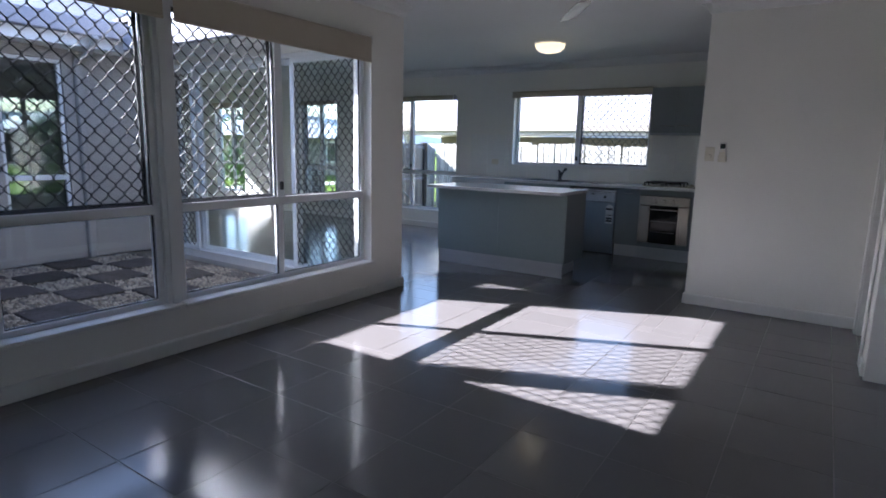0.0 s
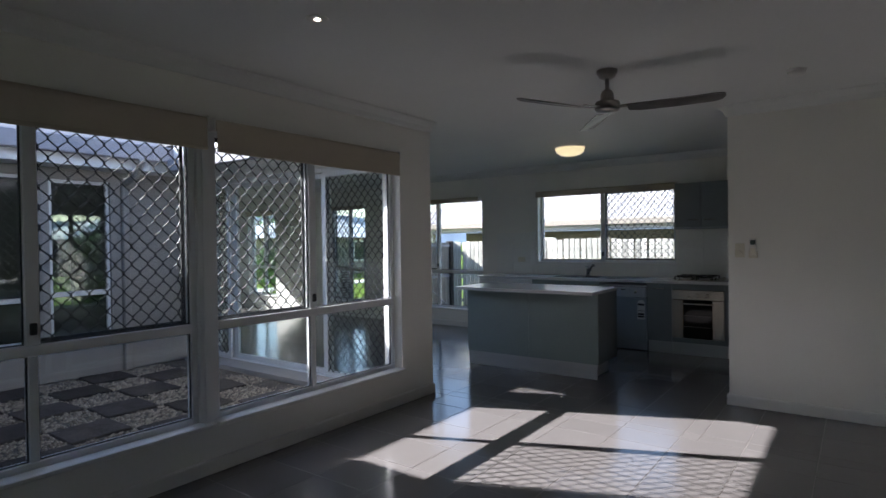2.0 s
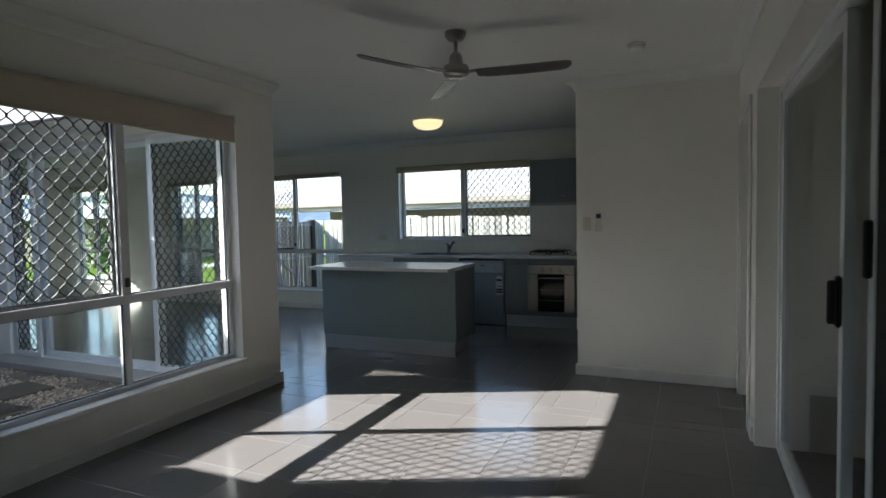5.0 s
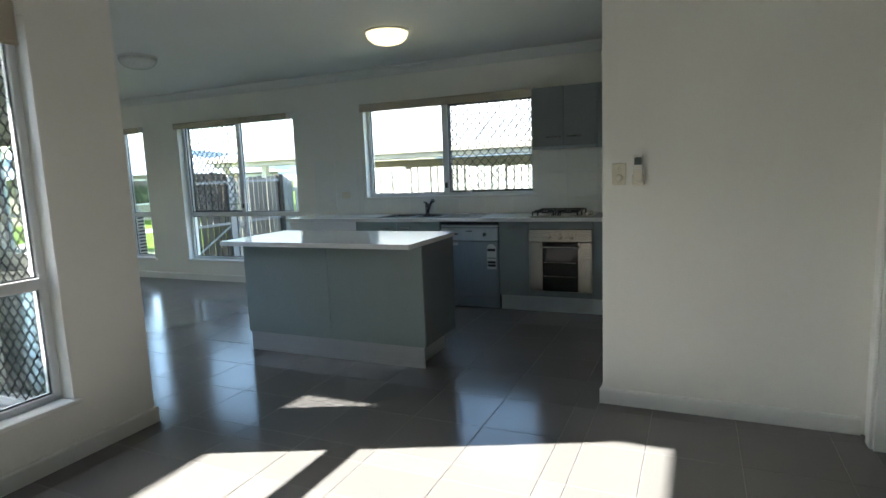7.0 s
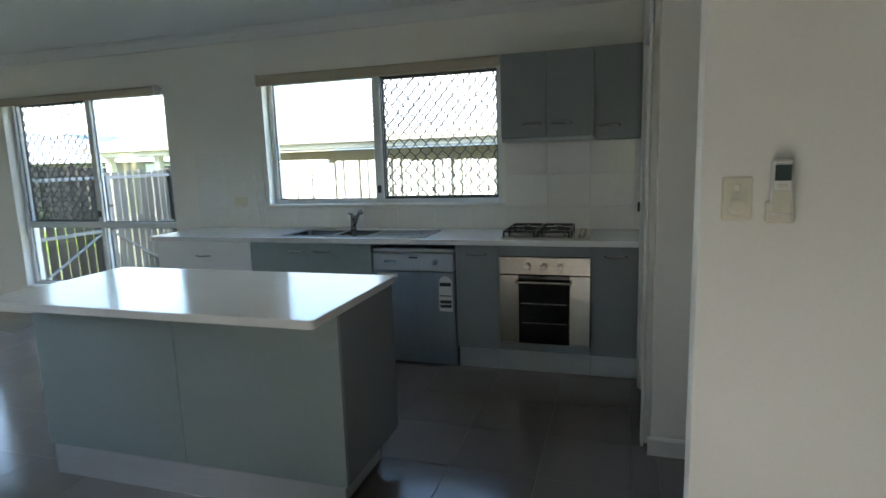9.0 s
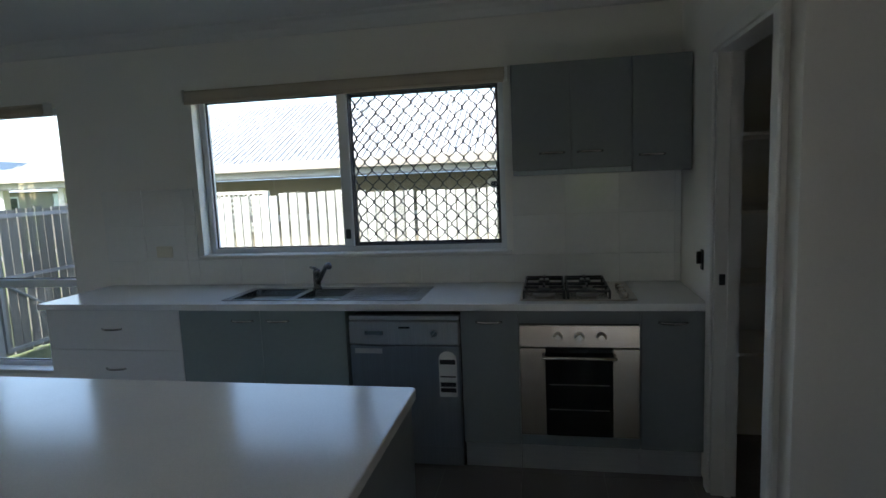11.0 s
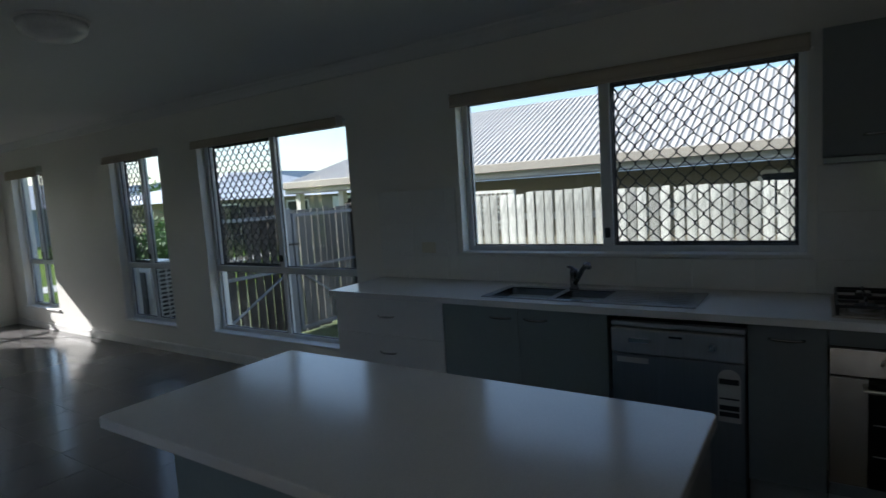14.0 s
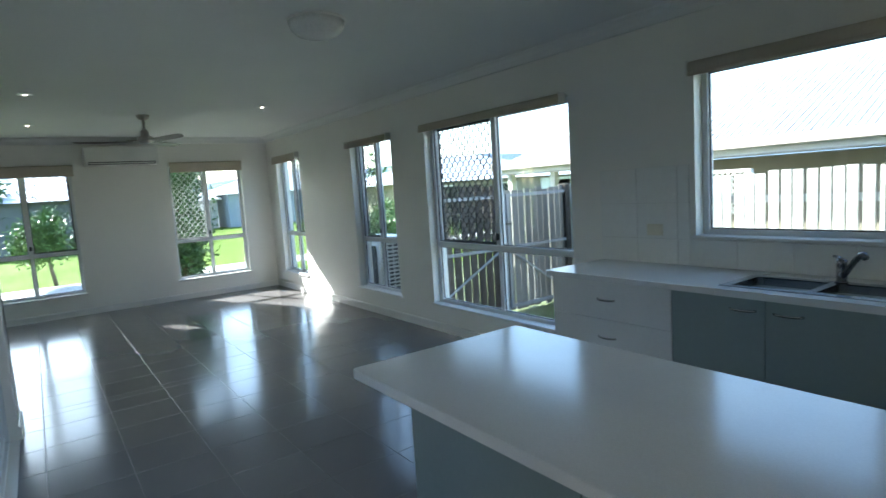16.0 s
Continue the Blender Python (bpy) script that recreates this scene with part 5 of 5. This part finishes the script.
part("wall", boxes((-45.5, -42.5, 12.6, 15.5, GZ, 1.62)), RENDER_WALL, shed)
part("door", boxes((-42.499, -42.45, 13.4, 14.6, GZ, 1.4)), NB_TRIM, shed)
bm = bmesh.new()
roof_slab(bm, -45.8, -42.2, 12.3, 15.8, 1.68, "y", 0.5)
part("roof", bm, WHITE_ROOF, shed)

car = thing("parked_car", (-24.6, 21.5, GZ), "silver hatchback parked across the street", "car")
bm = bmesh.new()
prof = [(-2.0, 0.25), (-2.0, 0.75), (-1.85, 0.95), (-1.2, 1.0), (-0.6, 1.42), (0.9, 1.45), (1.6, 1.0), (2.0, 0.9), (2.05, 0.25)]
a = [bm.verts.new((-25.4, 21.5 + u, GZ + v)) for u, v in prof]
b = [bm.verts.new((-23.8, 21.5 + u, GZ + v)) for u, v in prof]
for i in range(len(prof)):
    bm.faces.new((a[i], a[(i + 1) % len(prof)], b[(i + 1) % len(prof)], b[i]))
bm.faces.new(a), bm.faces.new(b[::-1])
bmesh.ops.bevel(bm, geom=list(bm.edges), offset=0.05, segments=2, affect="EDGES", profile=0.5)
part("body", bm, CAR_PAINT, car)
part("side_glass", boxes((-23.797, -23.785, 20.7, 22.7, GZ + 1.0, GZ + 1.34), bevel=0.004), DARK_GLASS, car)
for y in (20.2, 22.8):
    wh = part("wheel", lathe(bmesh.new(), [(0.30, -0.1), (0.31, -0.05), (0.31, 0.06), (0.28, 0.1)], (-23.86, y, GZ + 0.31), 20, "x"), TYRE, car)
    part("rim", lathe(bmesh.new(), [(0.2, 0.0), (0.19, 0.02), (0.05, 0.03)], (-23.76, y, GZ + 0.31), 14, "x"), CHROME, wh)

bm = bmesh.new()
r = random.Random(3)
ring = [(-420 * math.cos(a), 420 * math.sin(a)) for a in [radians(-40 + 2 * k) for k in range(80)]]
hs = [17 + 7 * math.sin(k * 0.21) + 3 * math.sin(k * 0.47 + 1) + r.uniform(-0.5, 0.5) for k in range(80)]
lo = [bm.verts.new((x, y, -2)) for x, y in ring]
hi = [bm.verts.new((x * 1.12, y * 1.12, h)) for (x, y), h in zip(ring, hs)]
back = [bm.verts.new((x * 1.3, y * 1.3, -2)) for x, y in ring]
for i in range(79):
    bm.faces.new((lo[i], lo[i + 1], hi[i + 1], hi[i])), bm.faces.new((hi[i], hi[i + 1], back[i + 1], back[i]))
solid("backdrop", bm, HILL, "distant hills on the horizon with blue haze in their colour", "hills", kind="structure")

# ---- splashback tiles and floor tiles ----
splash = thing("splashback", (-2.6, KY, 0.9), "white glazed tile splashback above the bench", "splashback", kind="structure")
part("backing", boxes((-4.48, -0.801, KY - 0.006, KY - 0.0005, 0.902, 1.066), (-4.48, -3.80, KY - 0.006, KY - 0.0005, 1.0665, 1.535), (-1.735, -0.801, KY - 0.006, KY - 0.0005, 1.0665, 1.525)), WHITE_GROUT, splash)
share = {}


def wall_tile(x0, x1, z0, z1):
    key = (round(x1 - x0, 3), round(z1 - z0, 3))
    if key not in share:
        share[key] = mesh_of("tile", boxes((0.001, x1 - x0 - 0.001, -0.006, 0.0, 0.001, z1 - z0 - 0.001), bevel=0.001), SPLASH)
    o = new("tile", share[key])
    o.parent = splash
    o.location = Vector((x0, KY - 0.0045, z0)) - BASE[splash]


def tile_field(x0, x1, zs):
    n = max(1, math.ceil((x1 - x0) / 0.3 - 0.01))
    for i in range(n):
        for z0, z1 in zip(zs, zs[1:]):
            wall_tile(x0 + i * 0.3, min(x1, x0 + (i + 1) * 0.3), z0, z1)


tile_field(-4.48, -3.80, (0.902, 1.066, 1.3, 1.535))
tile_field(-3.80, -1.735, (0.902, 1.066))
tile_field(-1.735, -0.802, (0.902, 1.066, 1.3, 1.523))

TS, OX, OY = 0.41, -0.045, 5.482
floor = thing("floor", (0, 0, 0), "dark grey-brown glazed floor tiles with pale grout", "floor", kind="structure")
part("grout_bed", boxes((LX, RX + 0.18, -2.2, DY, -0.0115, -0.0015), (-6.9, RX + 0.18, DY, KY, -0.0115, -0.0015), (EX, -6.9, 0.9, KY, -0.0115, -0.0015), (RX + 0.18, 4.2, -2.2, KY, -0.0115, -0.0015)), GROUT, floor)
tile_mesh = {}
rest = []


def tile_geo(w, d):
    g, b, h, z = 0.0018, 0.0015, 0.0, -0.006
    o = [(g, g), (w - g, g), (w - g, d - g), (g, d - g)]
    i = [(g + b, g + b), (w - g - b, g + b), (w - g - b, d - g - b), (g + b, d - g - b)]
    v = [(x, y, z) for x, y in o] + [(x, y, h - 0.001) for x, y in o] + [(x, y, h) for x, y in i]
    f = [(8, 9, 10, 11)] + [(a, (a + 1) % 4, (a + 1) % 4 + 4, a + 4) for a in range(4)] + [(a + 4, (a + 1) % 4 + 4, (a + 1) % 4 + 8, a + 8) for a in range(4)]
    return v, f


def lay(x0, x1, y0, y1, keep):
    i0, i1 = math.floor((x0 - OX) / TS), math.ceil((x1 - OX) / TS)
    j0, j1 = math.floor((y0 - OY) / TS), math.ceil((y1 - OY) / TS)
    for i in range(i0, i1):
        for j in range(j0, j1):
            a0, a1 = max(x0, OX + i * TS), min(x1, OX + (i + 1) * TS)
            b0, b1 = max(y0, OY + j * TS), min(y1, OY + (j + 1) * TS)
            if a1 - a0 < 0.01 or b1 - b0 < 0.01:
                continue
            v, f = tile_geo(a1 - a0, b1 - b0)
            if keep(a0, b0) and lay.count < 300:
                key = (round(a1 - a0, 3), round(b1 - b0, 3))
                if key not in tile_mesh:
                    me = bpy.data.meshes.new("tile")
                    me.from_pydata(v, [], f)
                    me.materials.append(TILE)
                    tile_mesh[key] = me
                o = new("tile", tile_mesh[key])
                o.parent = floor
                o.location = (a0, b0, 0)
                lay.count += 1
            else:
                rest.append((a0, b0, v, f))


lay.count = 0
lay(LX, RX + 0.18, 1.4, DY, lambda x, y: x < 0.5)
lay(-6.9, -0.745, DY, KY, lambda x, y: y < 6.2 or x < -3.6)
lay(-0.745, RX, DY, 6.01, lambda x, y: True)
lay(LX, RX + 0.18, -2.2, 1.4, lambda x, y: False)
lay(RX, 4.2, 4.9, KY, lambda x, y: False)
lay(-0.745, RX, 6.01, 7.05, lambda x, y: False)
lay(EX, -6.9, 0.9, KY, lambda x, y: False)
vs, fs = [], []
for a, b, v, f in rest:
    o = len(vs)
    vs += [(x + a, y + b, z) for x, y, z in v]
    fs += [tuple(k + o for k in q) for q in f]
me = bpy.data.meshes.new("further_tiles")
me.from_pydata(vs, [], fs)
me.materials.append(TILE_REST)
o = new("further_tiles", me)
o.parent = floor
tagged(o, "floor tiles further off", kind="stuff")
